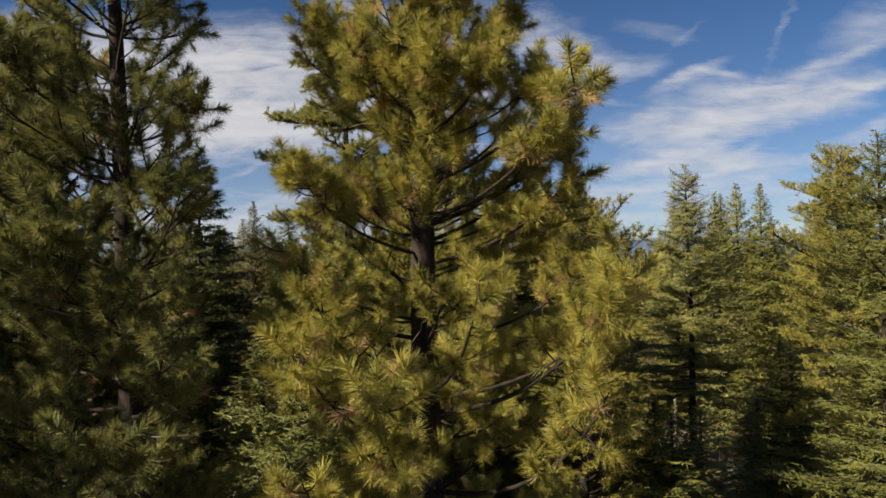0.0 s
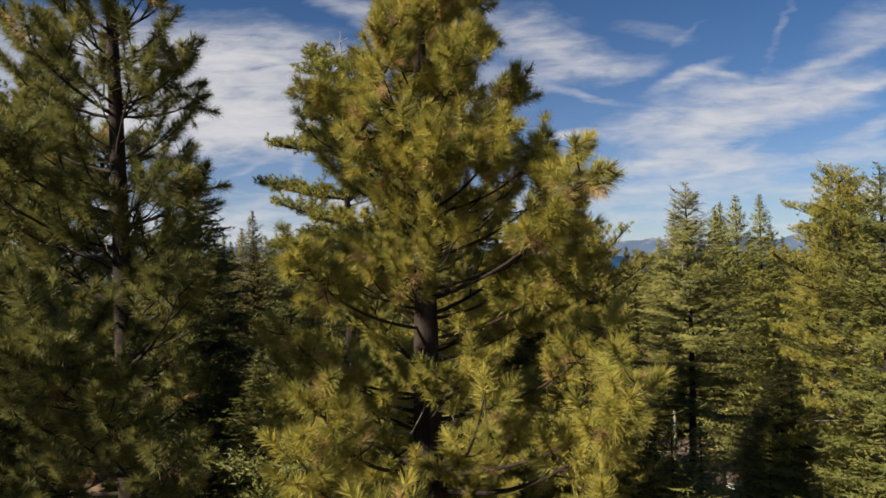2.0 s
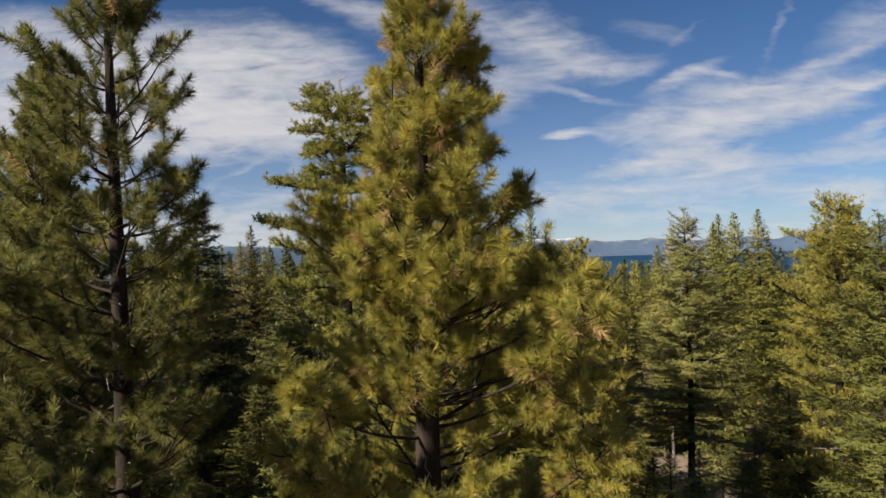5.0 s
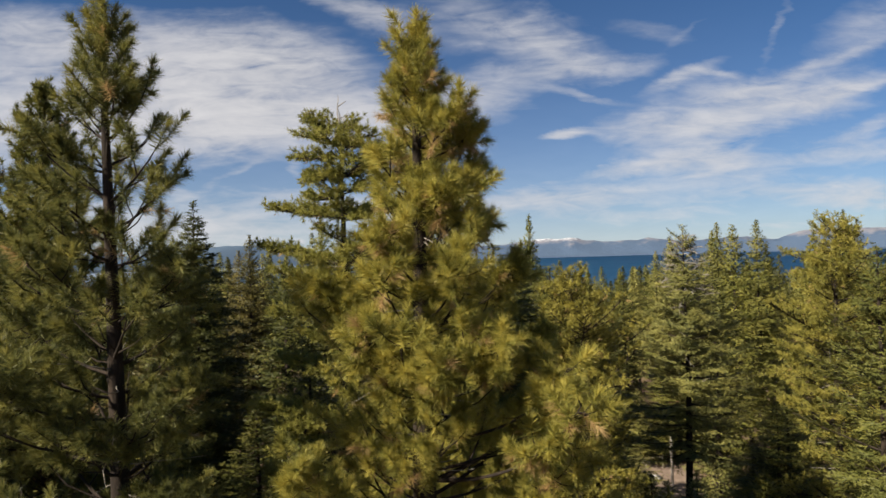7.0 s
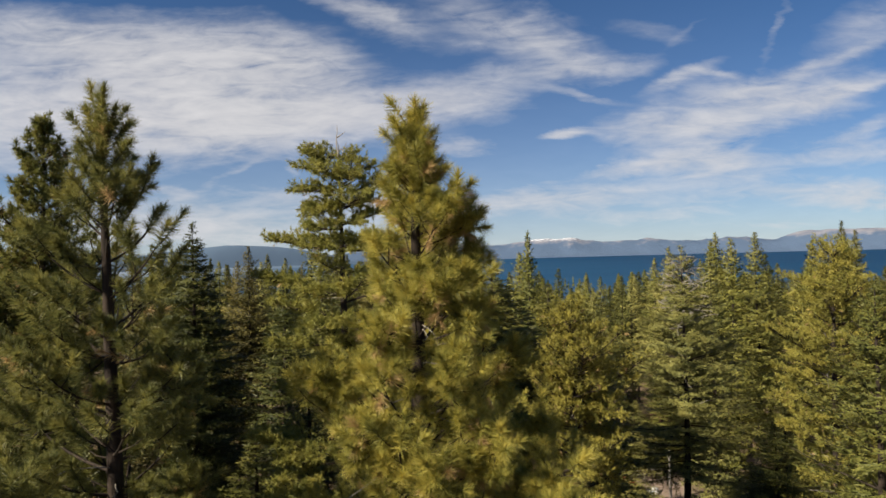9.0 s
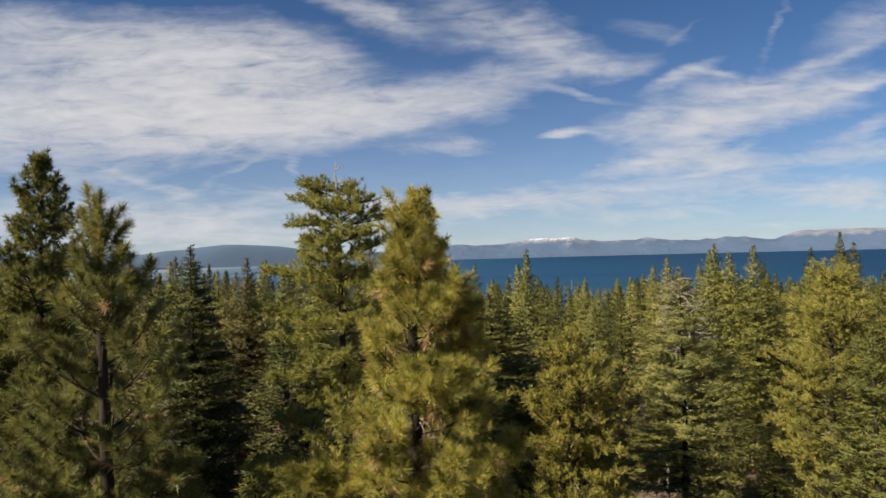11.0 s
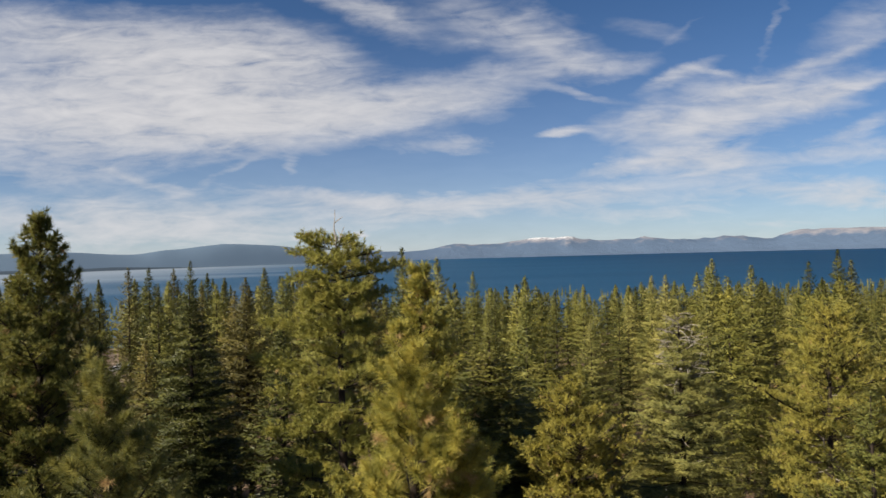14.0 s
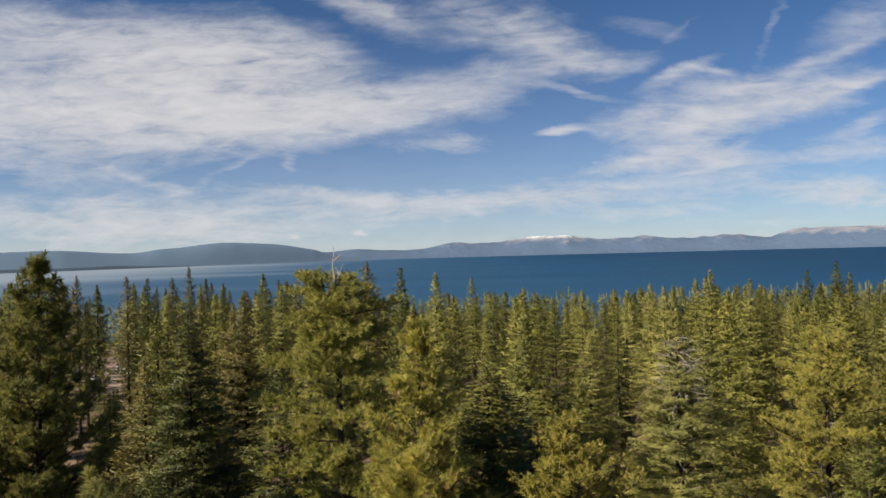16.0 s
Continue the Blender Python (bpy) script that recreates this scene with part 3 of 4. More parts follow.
def mountain_material(name, wood, rock, snow_line, snow, relief):
    mat = bpy.data.materials.new(name)
    tree, add = nodes_of(mat)
    pos = add("ShaderNodeTexCoord").outputs["Object"]
    z = add("ShaderNodeSeparateXYZ", Vector=pos).outputs[2]
    a = add("ShaderNodeTexNoise", Vector=pos, Scale=0.012, Detail=8.0, Roughness=0.65).outputs[0]
    b = add("ShaderNodeTexNoise", Vector=pos, Scale=0.05, Detail=5.0, Roughness=0.7).outputs[0]
    up = math_node(add, "DIVIDE", math_node(add, "SUBTRACT", z, snow_line), 90.0)
    m1 = ramp(add, math_node(add, "ADD", math_node(add, "MULTIPLY", up, 0.55), a), ((0.42, 0.0), (0.66, 1.0)))
    east = math_node(add, "MULTIPLY", math_node(add, "MAXIMUM", math_node(add, "SUBTRACT", add("ShaderNodeSeparateXYZ", Vector=pos).outputs[0], 1300.0), 0.0), 0.0011)
    west = math_node(add, "MULTIPLY", math_node(add, "MAXIMUM", math_node(add, "SUBTRACT", 560.0, add("ShaderNodeSeparateXYZ", Vector=pos).outputs[0]), 0.0), 0.004)
    high = math_node(add, "SUBTRACT", math_node(add, "SUBTRACT", math_node(add, "DIVIDE", math_node(add, "SUBTRACT", z, snow_line + 12.0), 60.0), east), west)
    m2 = ramp(add, math_node(add, "ADD", math_node(add, "MULTIPLY", high, 0.5), b), ((0.60, 0.0), (0.76, 1.0)))
    c1 = add("ShaderNodeMixRGB", Fac=m1, Color1=(*wood, 1), Color2=(*rock, 1)).outputs[0]
    c2 = add("ShaderNodeMixRGB", Fac=math_node(add, "MULTIPLY", m2, snow), Color1=c1, Color2=(0.8, 0.82, 0.86, 1)).outputs[0]
    bsdf = add("ShaderNodeBsdfPrincipled", Base_Color=c2, Roughness=0.95)
    bsdf.inputs["Specular IOR Level"].default_value = 0.05
    gullies = add("ShaderNodeTexNoise", Vector=pos, Scale=0.006, Detail=6.0, Roughness=0.62).outputs[0]
    bp = add("ShaderNodeBump", Height=gullies, Strength=1.0, Distance=relief)
    tree.links.new(bp.outputs[0], bsdf.inputs["Normal"])
    output(tree, add, bsdf.outputs[0])
    return mat


def bump(a, centre, half, high):
    return high * math.exp(-((a - centre) / half) ** 2)


def make_range(name, shore, crest, high, a0, a1, material, label, rough):
    """A range of hills on the far shore; a is the bearing, in tangents from straight ahead."""
    bag = Bag()
    cols, rows = 420, 22
    v, f = [], []
    for i in range(cols + 1):
        a = a0 + (a1 - a0) * i / cols
        s, c = a / math.hypot(1, a), 1 / math.hypot(1, a)
        for j in range(rows + 1):
            t = j / rows
            up = math.sin(min(t / 0.8, 1) * math.pi / 2) ** 1.2 if t < 0.8 else 1 - 0.4 * (t - 0.8) / 0.2
            r = shore(a) + (crest - shore(a)) * t
            fold = rough * (noise.fractal((a * 16, t * 2.0, 3.0), 1.0, 2.0, 6) * 0.42 + 0.40 * (0.4 - abs(noise.noise((a * 34, t * 2.4, 1.0)))) + 0.2 * (0.4 - abs(noise.noise((a * 90, t * 4, 6.0)))))
            v.append((r * s, r * c, LAKE_Z - 3 + (high(a) + 3 + fold * high(a) * (0.25 + t)) * up))
    for i in range(cols):
        for j in range(rows):
            k = i * (rows + 1) + j
            f.append((k, k + rows + 1, k + rows + 2, k + 1))
    bag.add(v, f)
    ob = new(name, bag.mesh(name, material, True))
    return tagged(ob, label, "mountains", kind="structure")


make_ground()
make_lake()
# far shore: the haze of distance is painted as blue into wood and rock
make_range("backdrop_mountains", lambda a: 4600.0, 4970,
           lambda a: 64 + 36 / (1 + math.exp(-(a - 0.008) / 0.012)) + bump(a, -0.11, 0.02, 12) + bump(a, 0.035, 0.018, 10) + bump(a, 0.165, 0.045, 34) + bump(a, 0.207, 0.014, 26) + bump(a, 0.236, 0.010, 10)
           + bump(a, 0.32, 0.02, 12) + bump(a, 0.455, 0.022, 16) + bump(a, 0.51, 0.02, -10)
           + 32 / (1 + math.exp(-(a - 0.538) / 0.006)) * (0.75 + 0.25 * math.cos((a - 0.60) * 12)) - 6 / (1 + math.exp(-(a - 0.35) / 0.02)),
           -1.6, 1.6, mountain_material("mountain_slope_hazed", (0.070, 0.102, 0.160), (0.195, 0.195, 0.222), 84, 0.70, 22.0),
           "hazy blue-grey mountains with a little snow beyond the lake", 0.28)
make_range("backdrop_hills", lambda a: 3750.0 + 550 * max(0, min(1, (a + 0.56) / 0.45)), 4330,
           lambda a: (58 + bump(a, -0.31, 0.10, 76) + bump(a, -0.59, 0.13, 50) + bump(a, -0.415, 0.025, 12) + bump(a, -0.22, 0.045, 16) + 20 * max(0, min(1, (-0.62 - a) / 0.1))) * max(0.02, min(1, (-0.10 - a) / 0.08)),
           -1.6, -0.10, mountain_material("hill_slope_hazed", (0.086, 0.124, 0.178), (0.104, 0.142, 0.195), 200, 0.0, 5.0),
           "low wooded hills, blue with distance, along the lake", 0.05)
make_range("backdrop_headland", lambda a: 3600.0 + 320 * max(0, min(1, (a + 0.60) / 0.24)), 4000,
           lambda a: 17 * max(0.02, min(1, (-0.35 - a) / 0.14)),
           -1.6, -0.35, mountain_material("headland_wood_hazed", (0.040, 0.056, 0.078), (0.056, 0.074, 0.096), 200, 0.0, 3.0),
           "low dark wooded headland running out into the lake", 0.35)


# ---- the near trees ----
# strong limbs of the near pine: bearing, reach, height of the end, size of the clump, shoots
UPPER_ARMS = (
    (-2, 0.75, 23.7, 0.24, 18), (-30, 0.7, 24.0, 0.24, 12), (15, 0.8, 23.1, 0.26, 18), (-10, 0.9, 22.4, 0.28, 20), (-70, 0.9, 22.8, 0.3, 18), (2, 1.40, 21.7, 0.30, 24),
    (-38, 2.3, 20.5, 0.34, 26), (-48, 2.75, 20.2, 0.36, 26), (-12, 1.7, 20.8, 0.36, 24), (-70, 1.5, 21.8, 0.34, 24), (-105, 1.3, 22.2, 0.32, 22), (-55, 1.8, 20.9, 0.36, 26),
    (-160, 1.4, 21.6, 0.32, 22), (-120, 1.4, 21.0, 0.36, 24), (-80, 1.8, 20.7, 0.38, 26), (-98, 1.6, 20.9, 0.36, 24),
)
# the long low limbs, which reach out into the light
LOWER_ARMS = (
    (-4, 2.0, 19.9, 0.40, 26), (-26, 2.2, 19.3, 0.40, 26), (8, 1.9, 18.8, 0.40, 24), (-14, 2.5, 18.3, 0.42, 26), (-59, 3.9, 18.1, 0.42, 28), (-78, 3.1, 18.0, 0.36, 14),
    (-110, 3.1, 18.0, 0.40, 24), (-35, 3.0, 17.8, 0.40, 22), (-60, 3.7, 16.9, 0.36, 14), (-94, 4.0, 17.1, 0.42, 26), (-91, 4.1, 15.9, 0.44, 28), (-108, 3.5, 16.2, 0.38, 18),
    (-114, 3.0, 17.3, 0.36, 18), (-135, 2.1, 19.4, 0.38, 30), (-150, 2.0, 18.4, 0.38, 18), (-170, 2.0, 17.3, 0.38, 16),
)
near_pine = put(pine_tree("pine_tree", 25.24, 12.5, lambda d: np.interp(d, (0, 0.8, 1.4, 2.5, 4, 6, 9), (0.10, 0.17, 0.55, 0.92, 1.25, 1.9, 2.4)), 5, needles=230, needle=0.195, width=0.0086, fan=0.95, shoots=6, own_limbs=True, whorl=0.52, arms=5,
                dead=0.19, bare_low=90, shy=((180, 70, 19.6, 24, 0.82), (-90, 80, 17.4, 19.9, 0.48), (-90, 110, 12, 17.4, 0.5)), brush=0.24, rise0=42, trunk_r=0.50, inner=0.38, sub=0.42,
                arms_up=UPPER_ARMS + LOWER_ARMS,
                label="tall yellow-green long-needled pine with tan dead needle bunches"), -0.26, 9.6)
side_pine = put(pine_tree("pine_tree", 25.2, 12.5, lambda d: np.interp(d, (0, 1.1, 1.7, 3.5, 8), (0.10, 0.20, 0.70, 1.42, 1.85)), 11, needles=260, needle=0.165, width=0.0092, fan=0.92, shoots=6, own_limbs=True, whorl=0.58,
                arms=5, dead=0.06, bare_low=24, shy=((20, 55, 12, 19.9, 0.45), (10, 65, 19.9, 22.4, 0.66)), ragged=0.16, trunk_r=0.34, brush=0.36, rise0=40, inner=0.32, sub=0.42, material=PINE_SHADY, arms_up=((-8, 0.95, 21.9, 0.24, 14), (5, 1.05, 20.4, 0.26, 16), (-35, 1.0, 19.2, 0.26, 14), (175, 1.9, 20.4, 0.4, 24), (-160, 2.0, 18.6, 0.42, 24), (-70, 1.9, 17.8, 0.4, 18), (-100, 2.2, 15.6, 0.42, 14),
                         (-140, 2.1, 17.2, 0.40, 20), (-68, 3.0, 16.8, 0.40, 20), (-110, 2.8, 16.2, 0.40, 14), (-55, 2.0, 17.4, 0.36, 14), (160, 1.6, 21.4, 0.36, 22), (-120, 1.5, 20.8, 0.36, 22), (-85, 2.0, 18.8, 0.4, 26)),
                label="tall long-needled pine, needles darkened for shade, with an open crown"), -4.24, 8.55)
mid_pine = put(pine_tree("pine_tree", 26.05, 13, cone(0.40, 2.6, 0.9), 17, needles=56, needle=0.22, width=0.024, shoots=7, whorl=0.5, own_limbs=True, brush=0.18, inner=0.3, dead=0.16, label="slender yellow-green pine behind a taller neighbour"), -0.32, 18.2)
dark_pine = put(pine_tree("pine_tree", 28.15, 11, cone(0.46, 2.9, 0.88), 23, needles=38, needle=0.24, width=0.034, shoots=7, whorl=0.5, own_limbs=True, brush=0.18, inner=0.3, material=NORTH_PINE, label="tall slim pine with a pointed tip"), -13.75, 23.4)
old_pine = put(pine_tree("pine_tree", 27.05, 9, lambda d: min(1.3, 0.85 + 0.9 * d) + min(1.7, 0.20 * d), 31, needles=26, needle=0.20, width=0.032, shoots=17, whorl=1.02, arms=5, flat=0.92, ragged=0.36, dead=0.02, snag=1.5, own_limbs=True,
               trunk_r=0.40, material=OLD, brush=0.30, inner=0.34, bare_low=16, twig=0.024, label="old broad pine with level limbs and a bare dead top"), -3.75, 26.0)

# ---- the trees between ----
NEAR = dict(facing=4.0, step=0.060, whorl=0.58, lift=0.5, hang=-0.1)
grey_fir = put(fir_tree("fir_tree", 23.1, 9.5, cone(0.62, 3.0, 0.75), 41, bare=75, thin_top=0.22, width=0.044, twig_fill=1.25, ragged=0.28, material=GREYFIR, label="grey-green fir with a bare twiggy top", **NEAR), 14.7, 39.5)
gold_pine = put(pine_tree("pine_tree", 22.6, 4, lambda d: min(2.5, 0.8 + 0.40 * d), 43, needles=18, needle=0.20, width=0.036, shoots=9, whorl=0.62, arms=6, flat=0.45, ragged=0.38, dead=0.03, own_limbs=True,
                trunk_r=0.34, material=GOLDEN, brush=0.30, inner=0.38, bare_low=46, twig=0.032, label="golden-green old pine with a broad clumpy crown"), 21.2, 35.0)
edge_fir = put(fir_tree("fir_tree", 21.7, 5, cone(0.55, 2.5, 0.75), 47, bare=0, leaf=0.18, width=0.036, twig_fill=1.25, ragged=0.3, open_crown=0.12, material=GREEN, label="olive green fir with level layered limbs", **NEAR), 14.2, 21.3)
young_fir = put(fir_tree("fir_tree", 17.7, 5, cone(0.55, 2.3, 0.8), 83, leaf=0.15, width=0.036, twig_fill=1.2, ragged=0.3, open_crown=0.1, material=GREEN, label="young green fir in the shade of tall pines", **NEAR), -3.3, 15.2)
low_pine = put(pine_tree("pine_tree", 20.5, 4, lambda d: min(2.2, 0.55 + 0.62 * d), 53, needles=16, needle=0.19, width=0.038, shoots=10, whorl=0.52, arms=7, flat=0.35, ragged=0.26, dead=0.05, own_limbs=True,
               trunk_r=0.30, material=AMBER, brush=0.26, inner=0.34, bare_low=16, twig=0.020, label="bushy golden-green pine with a rounded top"), 5.4, 27.2)
spruce = put(fir_tree("spruce_tree", 25.2, 4, cone(0.38, 2.7, 0.94), 59, width=0.066, twig_fill=1.2, arms=7, rise=(24, -24), ragged=0.14, material=SPRUCE, facing=4.0, label="dark green narrow spruce with drooping tiers", step=0.075, whorl=0.52), -13.65, 37.0)
MID = dict(facing=3.0, leaf=0.32, width=0.10, step=0.125, whorl=0.52, hang=-0.15, arms=6, limb_min=1.9, twig_fill=0.9)
mid_fir = put(fir_tree("fir_tree", 25.0, 4, cone(0.27, 2.5, 1.0), 61, ragged=0.24, label="green fir among the forest", **MID), 32.0, 66.0)
mid_grey = put(fir_tree("fir_tree", 24.0, 4, cone(0.33, 2.5, 0.92), 67, ragged=0.32, material=GREYFIR, label="grey-green fir among the forest", **MID), 27.5, 78.0)
mid_spruce = put(fir_tree("spruce_tree", 25.2, 4, cone(0.25, 2.3, 1.0), 71, ragged=0.2, material=SPRUCE, label="narrow dark spruce among the forest", **MID), 46.0, 72.0)
mid_gold = put(fir_tree("fir_tree", 24.0, 4, cone(0.40, 2.5, 0.85), 73, ragged=0.34, material=GOLDEN, label="yellow-green fir among the forest", **MID), 26.0, 58.0)
bronze_fir = put(fir_tree("fir_tree", 23.6, 4, cone(0.36, 2.7, 0.9), 79, ragged=0.3, material=BRONZE, label="bronze-tinged fir among darker trees", **MID), -22.1, 73.0)
far = dict(facing=3.0, hang=-0.2, leaf=0.42, width=0.14, step=0.20, whorl=0.66, arms=6, limb_min=9.0, twig_fill=0.9)
far_fir = put(fir_tree("fir_tree", 25.0, 5, cone(0.27, 2.4, 1.0), 161, ragged=0.26, label="green fir in the forest towards the lake", **far), 35.0, 84.0)
far_grey = put(fir_tree("fir_tree", 24.0, 5, cone(0.32, 2.4, 0.92), 167, ragged=0.34, material=GREYFIR, label="grey-green fir in the forest towards the lake", **far), -24.0, 90.0)
far_spruce = put(fir_tree("spruce_tree", 25.5, 5, cone(0.25, 2.2, 1.0), 171, ragged=0.22, material=SPRUCE, label="dark spruce in the forest towards the lake", **far), 55.0, 96.0)
far_gold = put(fir_tree("fir_tree", 24.0, 5, cone(0.36, 2.4, 0.9), 173, ragged=0.36, material=GOLDEN, label="yellow-green fir in the forest towards the lake", **far), 12.0, 88.0)
far_bronze = put(fir_tree("fir_tree", 24.5, 5, cone(0.34, 2.4, 0.9), 177, ragged=0.34, material=BRONZE, label="bronze-tinged fir in the forest towards the lake", **far), -38.0, 108.0)
last = dict(facing=3.0, hang=-0.2, leaf=0.56, width=0.20, step=0.30, whorl=0.75, arms=6, limb_min=9.0, twig_fill=0.9)
last_fir = put(fir_tree("fir_tree", 25.0, 6, cone(0.27, 2.4, 1.0), 261, ragged=0.28, label="green fir near the lake shore", **last), 60.0, 150.0)
last_spruce = put(fir_tree("spruce_tree", 25.0, 6, cone(0.25, 2.2, 1.0), 263, ragged=0.24, material=SPRUCE, label="dark spruce near the lake shore", **last), -30.0, 155.0)
TALL = {bronze_fir: 23.6, far_bronze: 24.5, spruce: 25.2, last_fir: 25.0, last_spruce: 25.0, mid_fir: 25.0, mid_grey: 24.0, mid_spruce: 25.5, mid_gold: 24.0, far_fir: 25.0, far_grey: 24.0, far_spruce: 25.5, far_gold: 24.0}
taken = [(-3.3, 15.2), (-0.4, 9.6), (-4.5, 8.6), (-0.3, 18.2), (-14, 23.4), (-3.75, 26.0), (14.7, 39.5), (21.2, 35), (14.2, 21.3), (5.6, 28), (-13.65, 37), (32, 66), (-22.1, 73), (27.5, 78), (46, 72), (26, 58), (35, 84), (-24, 90), (55, 96), (12, 88), (60, 150), (-30, 155), (-38, 108)]


def again(ob, x, y, tip, turn=None, wide=1.0):
    """The same kind of tree once more, with its tip at a given height."""
    tall = (tip - ground_at(x, y)) / TALL[ob]
    taken.append((x, y))
    m = Matrix.Translation((x, y, ground_at(x, y) - 0.20)) @ pose(0, 0, 0, 0, 0, turn if turn is not None else (x * 77 + y * 31) % 360) @ Matrix.Diagonal((wide, wide, tall, 1))
    return tagged(copy_thing(ob, m), group="forest trees")


again(bronze_fir, -19.7, 69.0, 24.5)
again(mid_fir, 6.8, 49.0, 24.7, wide=0.7)
again(mid_spruce, -2.2, 47.0, 27.3, wide=0.9)
again(mid_fir, 0.3, 60.0, 26.2)
again(far_grey, 39.0, 118.0, 21.4)
again(far_fir, 9.0, 156.0, 22.0)
again(far_spruce, -48.0, 130.0, 26.4)
again(spruce, 2.7, 32.5, 22.3, wide=1.9)
again(spruce, 6.2, 37.0, 21.0, wide=1.6)
again(mid_spruce, -10.5, 45.0, 22.0, wide=1.2)
again(mid_spruce, -9.3, 33.0, 15.0, wide=1.1)
again(mid_spruce, -8.0, 40.0, 17.5)
again(mid_spruce, -17.0, 50.0, 21.0)
again(mid_spruce, -3.0, 39.0, 16.0)
# unseen spruces, added off to the left only to shade the left-hand pines
for x, y, tip in ((-17.8, 21.0, 25.5), (-20.0, 25.5, 26.0), (-16.0, 17.5, 24.5), (-10.2, 7.3, 25.5)):
    again(mid_spruce, x, y, tip, wide=1.25)
again(mid_gold, 34.0, 60.0, 22.0)
again(mid_fir, 34.8, 82.0, 25.0)
again(mid_spruce, 47.0, 76.0, 26.0)

# younger trees in the shade of the tall ones
YOUNG_NEAR = (
    (-20, 30, 25), (-24, 40, 24), (1.5, 37, 17), (8.5, 40, 18.5), (18, 28, 15), (27, 39, 19), (32, 47, 20.5), (29, 41, 20),
    (-29, 48, 20), (-29.5, 60, 16.4), (-36.5, 76, 13.6), (-44, 88, 12), (-33, 68, 15), (17.5, 36, 9.5), (10.3, 33, 10.7), (12.8, 33.6, 10.5),
    (9.6, 28.5, 11.9), (21.5, 46, 8), (25.5, 60, 10),
)
YOUNG_BEYOND = (
    (14.5, 52, 6.5), (9.5, 24, 8), (18.5, 25, 10), (20.5, 40.5, 12.5), (23.5, 45, 12.5), (27.5, 52, 13), (11, 58.7, 6), (8, 57.4, 7.5),
    (5.3, 56.2, 9), (2, 54.6, 12), (-2, 52.6, 14), (14.2, 60.5, 4.5), (17.0, 72, 19), (19.5, 79, 20), (14.6, 67, 15), (23.5, 84, 20),
    (20.2, 68.3, 7.5), (23.0, 68.6, 9.5), (26.0, 69.4, 9),
)
for x, y, tip in YOUNG_NEAR + YOUNG_BEYOND:
    again(mid_spruce if x < -8 else (mid_fir, mid_gold, mid_spruce, mid_grey)[len(taken) % 4], x, y, tip, wide=0.85)


def open_ground(x, y):
    """The clearing by the house with the gap that lets the sun in, and the straight track down to the parking ground."""
    along, off = (20 - x) * 0.94 + (63 - y) * 0.342, (20 - x) * 0.342 - (63 - y) * 0.94
    if -4 < along < 27 and abs(off) < 3.6:
        return True
    return (abs(x / y - 0.32) < 0.045 and y < 70) or abs(x / y + 0.488) < 0.018 and y > 50


# unseen trees, added beside and behind the eye to shade the near ones
for x, y, tip in ((-26, 22, 25), (-32, 30, 24), (-38, 37, 25), (-31, 15, 25), (-44, 44, 24), (-22, 30.5, 23), (-28, 37, 24), (-16, 9, 24), (-15, -1, 26), (-21, 4, 25), (-9, -9, 23), (9, -8, 24), (16, 2, 23), (0, -14, 25), (-24, 15, 24), (20, 9, 22), (-12.2, 2.4, 25), (-13, 6.5, 25)):
    again((far_fir, far_gold, far_spruce, far_grey)[len(taken) % 4], x, y, tip, wide=1.1)

# two more unseen firs, put in to shade the near pines' low limbs
again(far_fir, -9.0, 4.3, 23.0)
again(far_fir, -7.8, 0.9, 24.2)

rng = np.random.default_rng(8)
placed = 0
for tries in range(9000):
    y = 44 + 190 * rng.random() ** 0.8
    x = rng.uniform(-0.80 if y > 150 else -0.8 - 40 / y, 0.80) * y
    gap = 3.6 + 0.012 * y + (0.9 if x < -0.08 * y else 0)
    if open_ground(x, y):
        continue
    if any((x - a) ** 2 + (y - b) ** 2 < gap * gap for a, b in taken):
        continue
    tip = ground_at(x, y) + ((rng.uniform(20.5, 26.5) if y < 70 else rng.uniform(23.0, 29.0)) if x < -0.1 * y else rng.uniform(18.5, 24.0) if y < 95 else rng.uniform(18.2, 23.4))
    # left side: mostly dark kinds, so needle colour stands in for its shade
    if x < -0.1 * y and y > 135:
        kind = (last_spruce, last_spruce, last_fir)
    elif x < -0.08 * y:
        kind = (mid_spruce, mid_spruce, bronze_fir, mid_fir)
        kind = kind if y < 75 else (far_spruce, far_spruce, far_bronze, far_fir)
    else:
        kind = (mid_fir, mid_fir, mid_grey, mid_spruce, mid_gold) if y < 62 and x > -0.8 * y else (last_fir, last_fir, last_spruce) if y > 135 else (far_fir, far_fir, far_fir, far_grey, far_spruce, far_gold)
    again(kind[rng.integers(len(kind))], x, y, tip, rng.uniform(0, 360), rng.uniform(0.8, 1.15))
    placed += 1
    if placed >= 380:
        break


